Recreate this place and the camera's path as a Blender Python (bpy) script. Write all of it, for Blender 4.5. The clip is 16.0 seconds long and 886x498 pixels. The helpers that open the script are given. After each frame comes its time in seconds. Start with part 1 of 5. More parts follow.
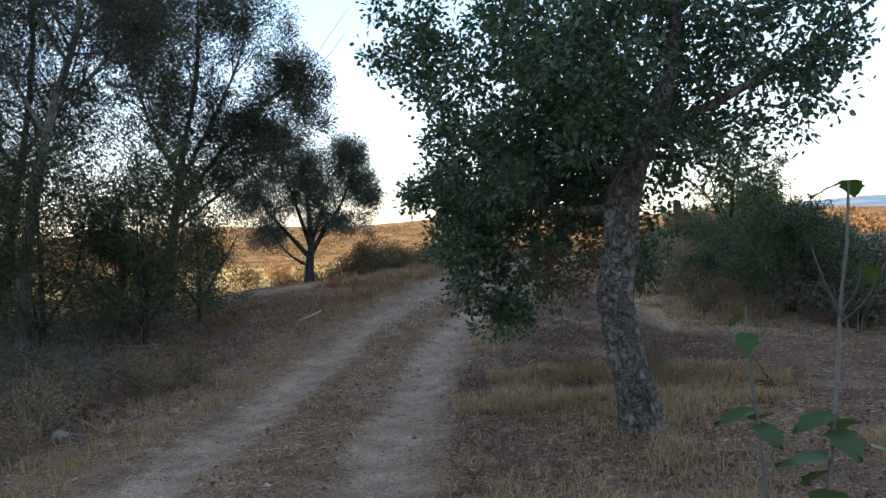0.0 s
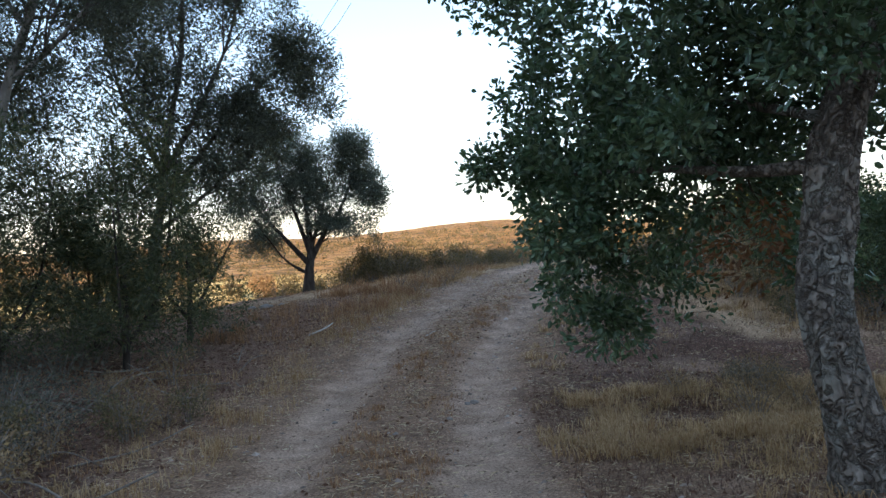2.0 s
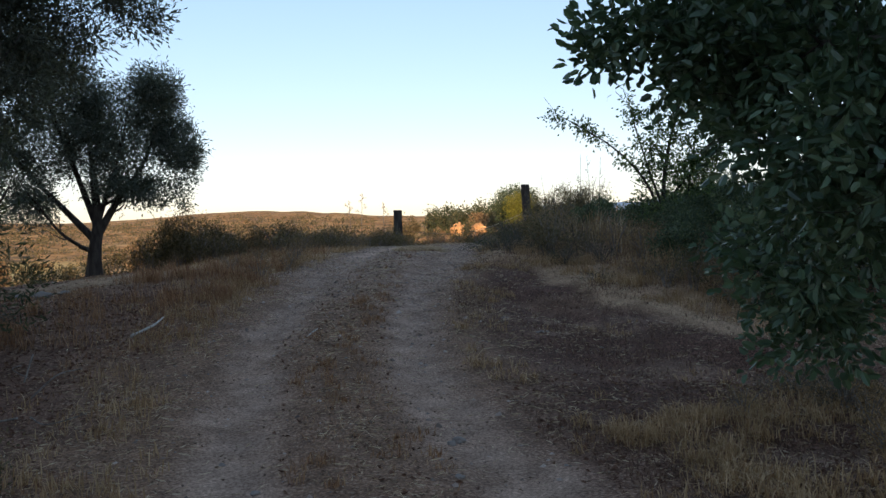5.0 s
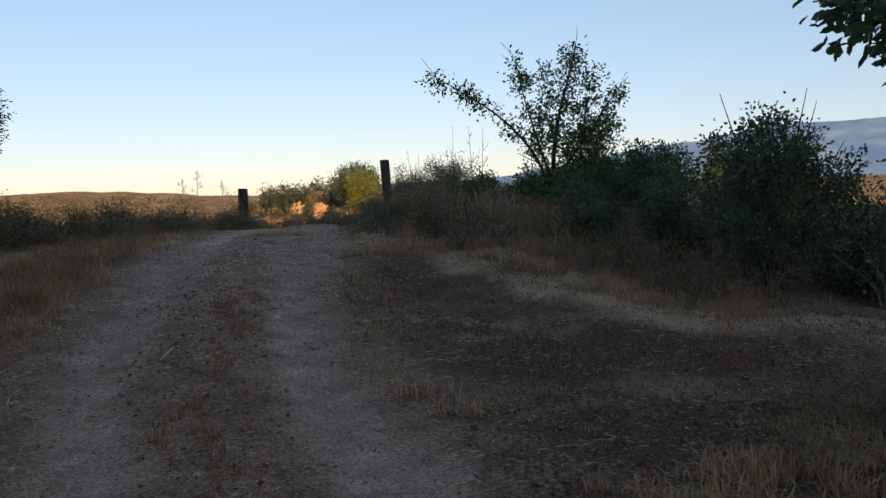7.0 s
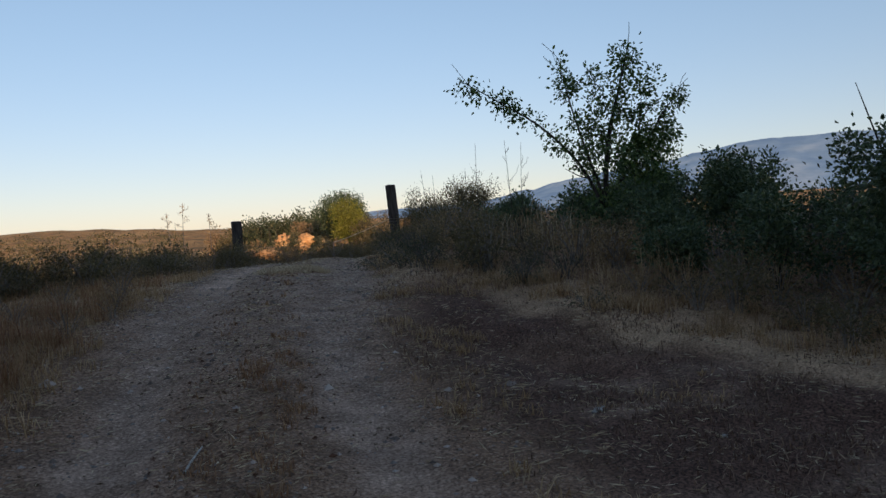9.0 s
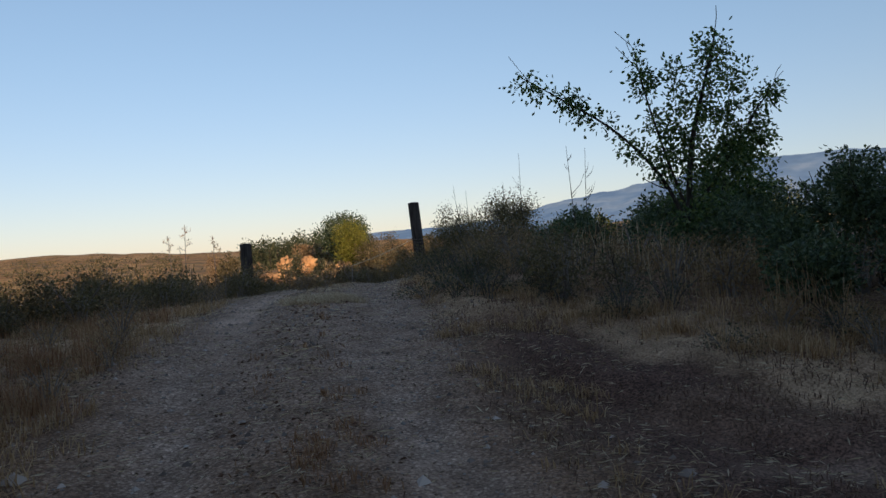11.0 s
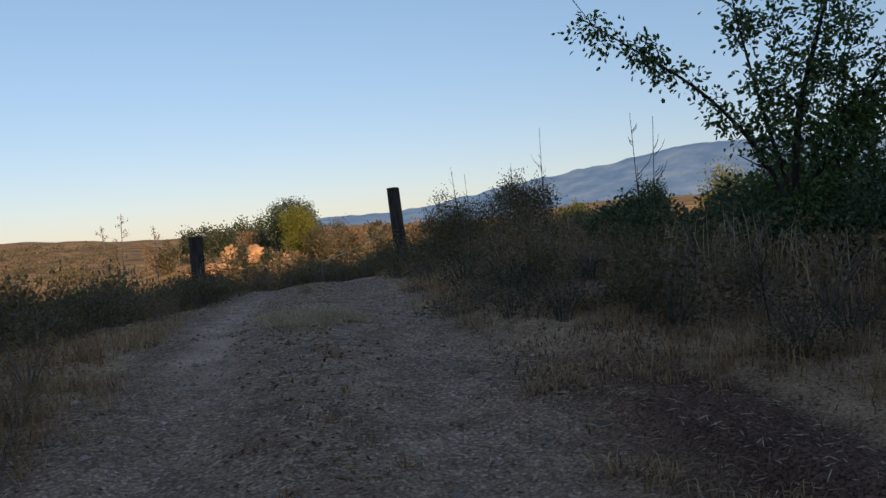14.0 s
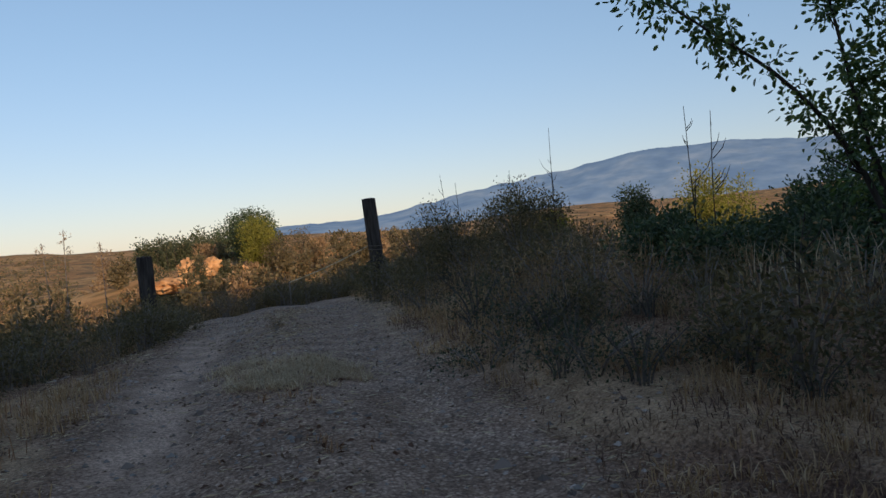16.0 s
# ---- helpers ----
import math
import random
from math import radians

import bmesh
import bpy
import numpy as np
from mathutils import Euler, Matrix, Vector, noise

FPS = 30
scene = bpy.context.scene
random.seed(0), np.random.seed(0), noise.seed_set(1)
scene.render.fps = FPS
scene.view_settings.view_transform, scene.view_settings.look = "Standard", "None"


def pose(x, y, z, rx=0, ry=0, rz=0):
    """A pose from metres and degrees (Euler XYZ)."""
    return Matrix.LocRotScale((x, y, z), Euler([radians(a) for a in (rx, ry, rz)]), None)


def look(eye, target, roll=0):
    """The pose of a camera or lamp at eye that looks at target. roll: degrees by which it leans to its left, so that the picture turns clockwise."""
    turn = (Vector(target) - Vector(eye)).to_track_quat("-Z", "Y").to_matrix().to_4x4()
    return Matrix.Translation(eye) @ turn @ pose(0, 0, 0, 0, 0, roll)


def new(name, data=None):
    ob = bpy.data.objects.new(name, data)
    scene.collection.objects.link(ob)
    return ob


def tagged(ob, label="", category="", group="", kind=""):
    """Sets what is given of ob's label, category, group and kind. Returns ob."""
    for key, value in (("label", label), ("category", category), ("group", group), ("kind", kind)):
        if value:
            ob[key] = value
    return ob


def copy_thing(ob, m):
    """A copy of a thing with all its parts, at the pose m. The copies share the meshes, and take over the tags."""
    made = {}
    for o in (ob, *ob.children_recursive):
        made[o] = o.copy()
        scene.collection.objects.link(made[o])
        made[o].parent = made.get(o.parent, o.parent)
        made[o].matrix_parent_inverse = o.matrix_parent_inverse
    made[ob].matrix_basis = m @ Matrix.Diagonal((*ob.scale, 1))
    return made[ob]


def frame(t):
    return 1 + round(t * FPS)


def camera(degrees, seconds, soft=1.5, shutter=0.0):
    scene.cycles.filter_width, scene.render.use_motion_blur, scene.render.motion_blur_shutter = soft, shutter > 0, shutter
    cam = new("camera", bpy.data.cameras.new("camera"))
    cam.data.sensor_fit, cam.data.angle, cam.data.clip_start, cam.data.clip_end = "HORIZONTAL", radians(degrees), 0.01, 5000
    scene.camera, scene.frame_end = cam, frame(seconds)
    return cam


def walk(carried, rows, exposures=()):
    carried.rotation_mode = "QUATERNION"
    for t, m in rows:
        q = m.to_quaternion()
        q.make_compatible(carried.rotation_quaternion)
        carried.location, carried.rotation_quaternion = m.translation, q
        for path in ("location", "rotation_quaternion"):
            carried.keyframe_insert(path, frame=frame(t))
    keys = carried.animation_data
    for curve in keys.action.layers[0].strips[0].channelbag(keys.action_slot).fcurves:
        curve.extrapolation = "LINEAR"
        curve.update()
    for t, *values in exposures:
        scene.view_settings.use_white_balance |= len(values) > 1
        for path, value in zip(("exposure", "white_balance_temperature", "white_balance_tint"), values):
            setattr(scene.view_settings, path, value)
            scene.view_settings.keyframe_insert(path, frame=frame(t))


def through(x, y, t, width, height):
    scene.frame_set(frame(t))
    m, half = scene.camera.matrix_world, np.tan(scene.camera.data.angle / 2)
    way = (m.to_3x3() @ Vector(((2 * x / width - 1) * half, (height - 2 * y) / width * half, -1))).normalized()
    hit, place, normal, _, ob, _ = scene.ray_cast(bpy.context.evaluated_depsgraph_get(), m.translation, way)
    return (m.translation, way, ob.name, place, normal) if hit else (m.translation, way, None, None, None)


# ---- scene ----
cam = camera(58.9, 16.0)
METRES, EYE, TILT, LEAN, TURN = 18.28, 1.5, 4.72, 3.31, 0.0
ROWS = [
    (0.0, 0.0, 0.0, 0.0, 0.15, -6.27, -1.32),
    (0.5, -0.0141, 0.0309, -0.0067, -2.17, -8.17, -0.5),
    (1.0, -0.0254, 0.0616, -0.0119, -3.01, -8.78, -0.58),
    (1.5, -0.0391, 0.0925, -0.0193, -2.9, -7.83, -1.04),
    (2.0, -0.0498, 0.1252, -0.0244, -1.41, -5.54, -0.34),
    (2.5, -0.0637, 0.1578, -0.0326, -2.82, -5.68, -1.97),
    (3.0, -0.0804, 0.188, -0.0396, -4.33, -7.67, -1.5),
    (5.5, -0.1334, 0.3535, -0.0652, -21.2, -4.92, -3.77),
    (6.0, -0.1313, 0.3844, -0.0672, -23.64, -5.1, -3.91),
    (6.5, -0.13, 0.4124, -0.0684, -28.76, -5.77, -4.85),
    (7.0, -0.1233, 0.4436, -0.0707, -30.62, -6.18, -3.54),
    (7.5, -0.1226, 0.476, -0.073, -31.2, -5.52, -3.19),
    (8.0, -0.116, 0.5032, -0.0756, -32.76, -5.57, -3.19),
    (8.5, -0.1142, 0.5356, -0.0766, -32.25, -5.09, -1.91),
    (11.0, -0.0927, 0.6844, -0.0844, -32.37, -2.65, -1.13),
    (11.5, -0.0874, 0.7121, -0.0847, -33.4, -2.29, -2.14),
    (12.0, -0.079, 0.7413, -0.0854, -33.32, -2.67, -1.48),
    (12.5, -0.0741, 0.7701, -0.0835, -33.6, -3.05, -0.6),
    (13.0, -0.0654, 0.7956, -0.0845, -33.58, -3.34, -0.51),
    (13.5, -0.0615, 0.8239, -0.0839, -34.83, -3.68, -0.88),
    (14.0, -0.0539, 0.8475, -0.0838, -36.54, -3.64, -0.93),
    (14.5, -0.0413, 0.8723, -0.0818, -36.98, -2.98, 1.11),
    (15.0, -0.0297, 0.8978, -0.08, -39.78, -2.03, -0.92),
    (15.5, -0.0188, 0.9216, -0.0792, -40.25, -2.41, 0.18),
    (16.0, -0.0109, 0.9488, -0.0792, -39.47, -3.09, -0.26),
]
EXPOSURES = [(0.0, 1.25, 6000, 12), (1.5, 1.34, 6000, 12), (3.0, 1.35, 6000, 12), (5.4, 0.36, 5900, 13), (7.0, 0.18, 5850, 13), (8.5, 0.0, 5800, 13), (12.0, -0.07, 5600, 11.5), (16.0, -0.12, 5550, 11.5)]
walk(cam, [(t, pose(0, 0, EYE, TILT, LEAN, TURN) @ pose(METRES * x, METRES * y, METRES * z, 90 + pitch, roll, yaw)) for t, x, y, z, yaw, pitch, roll in ROWS], EXPOSURES)

# ---- world and sun: low evening sun behind the walker, kept off the foreground by the ridge behind ----
SUN_EL, SUN_AZ = 12.0, 14.0          # degrees; the light travels towards azimuth SUN_AZ (from +y towards +x)
world = bpy.data.worlds.new("evening_sky")
scene.world = world
world.use_nodes = True
wn = world.node_tree.nodes
sky = wn.new("ShaderNodeTexSky")
sky.sky_type, sky.sun_disc = "NISHITA", False
sky.sun_elevation, sky.sun_rotation = radians(SUN_EL), radians(SUN_AZ + 180)
sky.air_density, sky.dust_density, sky.ozone_density = 1.0, 0.15, 1.5
wn["Background"].inputs["Strength"].default_value = 0.15
pale = wn.new("ShaderNodeHueSaturation")
pale.inputs["Saturation"].default_value = 0.98
pale.inputs["Value"].default_value = 1.4
soft_sky = wn.new("ShaderNodeGamma")
soft_sky.inputs["Gamma"].default_value = 0.71
world.node_tree.links.new(sky.outputs[0], soft_sky.inputs["Color"])
world.node_tree.links.new(soft_sky.outputs[0], pale.inputs["Color"])
# evening haze: the low sky turns faintly rosy all round the horizon
way = wn.new("ShaderNodeTexCoord")
up = wn.new("ShaderNodeSeparateXYZ")
low = wn.new("ShaderNodeMapRange")
low.inputs["From Min"].default_value, low.inputs["From Max"].default_value = 0.0, 0.3
low.inputs["To Min"].default_value, low.inputs["To Max"].default_value = 1.0, 0.0
low.interpolation_type = "SMOOTHSTEP"
haze = wn.new("ShaderNodeMix")
haze.data_type, haze.blend_type = "RGBA", "MULTIPLY"
haze.inputs[7].default_value = (0.96, 0.89, 0.93, 1)
world.node_tree.links.new(way.outputs["Generated"], up.inputs[0])
world.node_tree.links.new(up.outputs[2], low.inputs["Value"])
world.node_tree.links.new(low.outputs["Result"], haze.inputs[0])
world.node_tree.links.new(pale.outputs[0], haze.inputs[6])
world.node_tree.links.new(haze.outputs[2], wn["Background"].inputs["Color"])
sun_data = bpy.data.lights.new("sun", "SUN")
sun_data.energy, sun_data.angle, sun_data.color = 5.0, radians(0.5), (1.0, 0.66, 0.36)
sun = new("sun", sun_data)
sun_way = Vector((math.sin(radians(SUN_AZ)), math.cos(radians(SUN_AZ)), -math.tan(radians(SUN_EL))))
sun.matrix_world = look((-20, -60, 60), Vector((-20, -60, 60)) + sun_way)



# ---- number helpers ----
def lattice(ix, iy, seed):
    n = (ix.astype(np.int64) * 374761393 + iy.astype(np.int64) * 668265263 + seed * 974634777) & 0x7FFFFFFF
    n = ((n ^ (n >> 13)) * 1274126177) & 0x7FFFFFFF
    return ((n ^ (n >> 16)) & 0xFFFF) / 65535.0


def vnoise(x, y, seed=0):
    """Smooth value noise, 0 to 1."""
    x, y = np.asarray(x, float), np.asarray(y, float)
    ix, iy = np.floor(x), np.floor(y)
    fx, fy = x - ix, y - iy
    fx, fy = fx * fx * (3 - 2 * fx), fy * fy * (3 - 2 * fy)
    a, b = lattice(ix, iy, seed), lattice(ix + 1, iy, seed)
    c, d = lattice(ix, iy + 1, seed), lattice(ix + 1, iy + 1, seed)
    return (a + (b - a) * fx) * (1 - fy) + (c + (d - c) * fx) * fy


def fbm(x, y, seed=0, octaves=4):
    total, amp, norm = 0.0, 1.0, 0.0
    for k in range(octaves):
        total = total + amp * vnoise(x * 2 ** k, y * 2 ** k, seed + k)
        norm += amp
        amp *= 0.5
    return total / norm


def smooth(a, b, v):
    u = np.clip((np.asarray(v, float) - a) / (b - a), 0, 1)
    return u * u * (3 - 2 * u)


# ---- the lie of the land ----
ROAD = np.array([(-1.5, -30), (-1.5, 0), (-1.42, 7.1), (-1.2, 11.5), (-0.9, 14.2), (-0.5, 15.7), (0.86, 19.3), (1.96, 21.4), (3.05, 23.8), (4.3, 26.2), (6.2, 29.5), (7.6, 32.5), (9.0, 36.5), (10.0, 42.0)])
PROFILE_Y = np.array([-30, -9.4, 0, 3.75, 7.5, 11.2, 14, 16.9, 18.75, 21.1, 23.4, 26.2, 29, 32, 36, 42])
PROFILE_Z = np.array([0.6, 0.28, 0, -0.23, -0.52, -0.7, -0.5, -0.18, 0.02, 0.27, 0.38, 0.38, 0.3, 0.16, -0.15, -0.9])
EDGE_X = [-60, -40, -14, -8, -5, -2, 1, 2.8, 4.2, 5.5, 7, 8, 12, 20, 40]
EDGE_Y = [4, 7, 13, 17.5, 21.2, 24.0, 25.4, 26.7, 29.0, 31.5, 33.8, 34.6, 36.5, 38, 36]
BANK_Y = [10, 14, 16, 18.8, 21, 24, 27, 30, 33, 40]
BANK_X = [6.2, 4.7, 4.3, 4.05, 4.15, 5.1, 6.4, 8.0, 9.6, 13]


def road_side(x, y):
    """Signed distance from the middle of the track, right of it positive."""
    best = np.full(np.shape(x), 1e9)
    sign = np.ones(np.shape(x))
    for (ax, ay), (bx, by) in zip(ROAD[:-1], ROAD[1:]):
        dx, dy = bx - ax, by - ay
        u = np.clip(((x - ax) * dx + (y - ay) * dy) / (dx * dx + dy * dy), 0, 1)
        d = np.hypot(x - ax - u * dx, y - ay - u * dy)
        side = np.where((x - ax) * dy - (y - ay) * dx > 0, 1.0, -1.0)
        sign = np.where(d < best, side, sign)
        best = np.minimum(d, best)
    return best * sign


def past_edge(x, y):
    """How far a place lies beyond the brow over the valley."""
    return (y - np.interp(x, EDGE_X, EDGE_Y)) * 0.8


def beyond_bank(x, y):
    return x - np.interp(y, BANK_Y, BANK_X)


def land(x, y):
    """Height of the ground without its small roughness."""
    x, y = np.asarray(x, float), np.asarray(y, float)
    z = sum(w * np.interp(y + k, PROFILE_Y, PROFILE_Z) for k, w in ((-2, 0.12), (-1, 0.24), (0, 0.28), (1, 0.24), (2, 0.12)))
    r = np.hypot(x, y)
    z = z * (1 - smooth(35, 70, r))
    # bank on the far side of the open ground
    z = z + 0.42 * smooth(0.2, 2.6, beyond_bank(x, y)) * smooth(13, 19, y) * (1 - smooth(34, 40, y))
    # left side of the track rises a little into the scrub
    d = road_side(x, y)
    z = z + 0.28 * smooth(2.5, 6.0, -d) * (1 - smooth(12, 20, y)) * smooth(-20, -5, y)
    z = z - 0.22 * smooth(2.8, 5.5, -d) * smooth(16, 21, y)
    # fall into the valley
    fall = 4.4 * smooth(0, 42, past_edge(x, y)) + 1.1 * smooth(-0.3, 5, past_edge(x, y))
    fall_r = 6.0 * smooth(13, 50, x - 0.15 * np.maximum(y - 10, 0)) * smooth(-30, 10, y)
    front = smooth(-40, 5, y)
    z = z - np.maximum(fall * front, fall_r)
    # rise of the far hills, ahead
    az = np.degrees(np.arctan2(x, np.maximum(y, 1e-3)))
    ahead = smooth(-20, 60, y)
    crest = 0.0115 + 0.004 * np.sin(np.radians(az * 7 + 40)) + 0.003 * np.sin(np.radians(az * 17))
    z = z + ahead * smooth(170, 620, r) * (5.6 + crest * 620 * (0.8 + 0.4 * fbm(x / 160, y / 160, 31)))
    # knoll with the clay outcrop
    for cx, cy, sx, sy, h in ((55, 112, 34, 26, 5.6), (30, 100, 15, 14, 2.0), (190, 165, 70, 45, 6.5)):
        z = z + h * np.exp(-((x - cx) / sx) ** 2 - ((y - cy) / sy) ** 2)
    # the ridge behind, at right angles to the sun
    s = x * math.sin(radians(SUN_AZ)) + y * math.cos(radians(SUN_AZ))
    z = z + (38.5 + 3.0 * fbm(x / 40, y / 40, 77)) * np.exp(-((s + 140) / 46) ** 2)
    z = z + (fbm(x / 14, y / 14, 5) - 0.5) * 1.8 * smooth(35, 110, r)
    return z


def ground_z(x, y):
    """Height of the ground with ruts and small bumps."""
    x, y = np.asarray(x, float), np.asarray(y, float)
    d = np.abs(road_side(x, y))
    near = 1 - smooth(26, 60, np.hypot(x, y - 12))
    rut = np.exp(-((d - 0.86) / 0.3) ** 2)
    crown = np.exp(-(d / 0.4) ** 2)
    rough = (fbm(x / 0.9, y / 0.9, 11) - 0.5) * 0.12 * smooth(0.9, 2.4, d) + (fbm(x / 0.24, y / 0.24, 13, 3) - 0.5) * (0.008 + 0.035 * smooth(1.1, 2.0, d))
    tracks = (fbm(x / 3.5 - y / 9, y / 0.7 + x / 2.2, 15, 3) - 0.5) * 0.24 * smooth(1.8, 3.2, road_side(x, y)) * (1 - smooth(0, 1.5, beyond_bank(x, y)))
    # two worn ledges run along the foot of the bank
    bank = beyond_bank(x, y) + (fbm(x / 1.7, y / 1.7, 83, 3) - 0.5) * 0.7
    ledge = (0.1 * smooth(-0.75, -0.5, bank) + 0.07 * smooth(-1.5, -1.3, bank) - 0.06 * np.exp(-((bank + 1.75) / 0.2) ** 2)) * smooth(10.5, 13, y) * (1 - smooth(23, 26, y)) * smooth(1.5, 2.0, road_side(x, y)) * (1 - smooth(0.5, 3, bank))
    return land(x, y) + near * ledge + near * (-0.05 * rut + 0.03 * crown + rough + tracks)


def gz(x, y):
    return float(ground_z(np.array([x]), np.array([y]))[0])


# ---- mesh helpers ----
def fill(name, verts, faces, mat, smooth_shade=False):
    """A mesh from arrays: verts (n, 3), faces (m, 3 or 4)."""
    verts, faces = np.asarray(verts, np.float32), np.asarray(faces, np.int32)
    me = bpy.data.meshes.new(name)
    n, m, k = len(verts), len(faces), faces.shape[1]
    me.vertices.add(n)
    me.vertices.foreach_set("co", verts.ravel())
    me.loops.add(m * k)
    me.loops.foreach_set("vertex_index", faces.ravel())
    me.polygons.add(m)
    me.polygons.foreach_set("loop_start", np.arange(0, m * k, k, dtype=np.int32))
    me.polygons.foreach_set("use_smooth", np.full(m, smooth_shade))
    me.update(calc_edges=True)
    me.materials.append(mat)
    return me


def thing(name, at, label, category, group="", kind="", turn=0.0):
    """A top-level Empty at its base, which parents the parts."""
    ob = new(name)
    ob.empty_display_size = 0.2
    ob.matrix_basis = pose(*at, 0, 0, turn)
    return tagged(ob, label, category, group, kind)


def part(name, me, parent, label="", kind=""):
    ob = new(name, me)
    ob.parent = parent
    return tagged(ob, label, "", "", kind)


def bm_mesh(name, bm, mat, smooth_shade=False):
    me = bpy.data.meshes.new(name)
    bm.to_mesh(me)
    bm.free()
    me.materials.append(mat)
    if smooth_shade:
        me.polygons.foreach_set("use_smooth", np.full(len(me.polygons), True))
    return me


def curve_points(pts, n):
    """Catmull-Rom through pts, n samples."""
    p = np.asarray(pts, float)
    if len(p) == 2:
        return p[0] + (p[1] - p[0]) * np.linspace(0, 1, n)[:, None]
    q = np.vstack([2 * p[0] - p[1], p, 2 * p[-1] - p[-2]])
    u = np.linspace(0, len(p) - 1 - 1e-9, n)
    i = u.astype(int)
    f = (u - i)[:, None]
    a, b, c, d = q[i], q[i + 1], q[i + 2], q[i + 3]
    return 0.5 * (2 * b + (c - a) * f + (2 * a - 5 * b + 4 * c - d) * f ** 2 + (3 * b - a - 3 * c + d) * f ** 3)


def tube(path, radii, sides=6, rough=None):
    """Verts and quads of a tapered tube along path. rough(angle, length) scales the radius."""
    path, radii = np.asarray(path, float), np.asarray(radii, float)
    n = len(path)
    tang = np.gradient(path, axis=0)
    tang /= np.linalg.norm(tang, axis=1)[:, None] + 1e-9
    ref = np.array([1.0, 0.13, 0.21]) if abs(tang[0][2]) > 0.6 else np.array([0.05, 0.1, 1.0])
    u = np.cross(tang, ref)
    u /= np.linalg.norm(u, axis=1)[:, None] + 1e-9
    v = np.cross(tang, u)
    ang = np.linspace(0, 2 * np.pi, sides, endpoint=False)
    r = radii[:, None] * np.ones((1, sides))
    if rough is not None:
        length = np.concatenate([[0], np.cumsum(np.linalg.norm(np.diff(path, axis=0), axis=1))])
        r = r * rough(ang[None, :], length[:, None])
    ring = path[:, None, :] + r[..., None] * (np.cos(ang)[None, :, None] * u[:, None, :] + np.sin(ang)[None, :, None] * v[:, None, :])
    i, j = np.meshgrid(np.arange(n - 1), np.arange(sides), indexing="ij")
    a, b = i * sides + j, i * sides + (j + 1) % sides
    quads = np.stack([a, b, b + sides, a + sides], -1).reshape(-1, 4)
    return ring.reshape(-1, 3), quads


def join(pieces):
    verts, faces, off = [], [], 0
    for v, f in pieces:
        verts.append(v)
        faces.append(f + off)
        off += len(v)
    return np.vstack(verts), np.vstack(faces)


def unit(a):
    return a / (np.linalg.norm(a, axis=-1, keepdims=True) + 1e-9)


def leaf_cards(at, along, length, width, rnd, fold=0.3, oval=False):
    """Folded leaves at their stalk points: diamonds of two triangles, or ovals of four."""
    n = len(at)
    along = unit(along)
    side = unit(np.cross(along, unit(rnd.normal(size=(n, 3)))))
    up = np.cross(side, along)
    length = np.broadcast_to(length, n)[:, None] * rnd.uniform(0.65, 1.25, (n, 1))
    width = np.broadcast_to(width, n)[:, None] * rnd.uniform(0.7, 1.2, (n, 1))
    mid = at + along * length * 0.48
    a = at
    b = mid + side * width * 0.5 + up * width * fold
    c = at + along * length
    d = mid - side * width * 0.5 + up * width * fold
    if oval:
        r, q = side * width * 0.46, up * width * fold
        p1, p2 = at + along * length * 0.27, at + along * length * 0.72
        verts = np.stack([a, p1 + r + q, p2 + r * 0.9 + q, c, p2 - r * 0.9 + q, p1 - r + q], 1).reshape(-1, 3)
        k = np.arange(n)[:, None] * 6
        return verts, np.concatenate([k + np.array([f]) for f in ((0, 1, 2), (0, 2, 3), (0, 3, 4), (0, 4, 5))], 1).reshape(-1, 3)
    verts = np.stack([a, b, c, d], 1).reshape(-1, 3)
    k = np.arange(n)[:, None] * 4
    faces = np.concatenate([k + np.array([[0, 1, 2]]), k + np.array([[0, 2, 3]])], 1).reshape(-1, 3)
    return verts, faces


def blades(at, height, width, rnd, lean=0.35):
    """Dry grass: each blade a bent strip of two segments."""
    n = len(at)
    th = rnd.uniform(0, 2 * np.pi, n)
    out = np.stack([np.cos(th), np.sin(th), np.zeros(n)], 1)
    side = np.stack([-np.sin(th), np.cos(th), np.zeros(n)], 1)
    h = np.broadcast_to(height, n)[:, None] * rnd.uniform(0.5, 1.25, (n, 1))
    w = np.broadcast_to(width, n)[:, None]
    ln = rnd.uniform(0.05, 1.0, (n, 1)) * lean
    upv = np.array([[0, 0, 1.0]])
    mid = at + upv * h * 0.6 + out * h * ln * 0.4
    tip = at + upv * h * (1 - 0.35 * ln) + out * h * ln * 1.2
    verts = np.stack([at - side * w, at + side * w, mid + side * w * 0.8, mid - side * w * 0.8, tip], 1).reshape(-1, 3)
    k = np.arange(n)[:, None] * 5
    faces = np.concatenate([k + np.array([[0, 1, 2]]), k + np.array([[0, 2, 3]]), k + np.array([[3, 2, 4]])], 1).reshape(-1, 3)
    return verts, faces


# ---- materials ----
def material(name, rough=0.8, spec=0.3):
    m = bpy.data.materials.new(name)
    m.use_nodes = True
    b = m.node_tree.nodes["Principled BSDF"]
    b.inputs["Roughness"].default_value = rough
    b.inputs["Specular IOR Level"].default_value = spec
    return m, m.node_tree, b


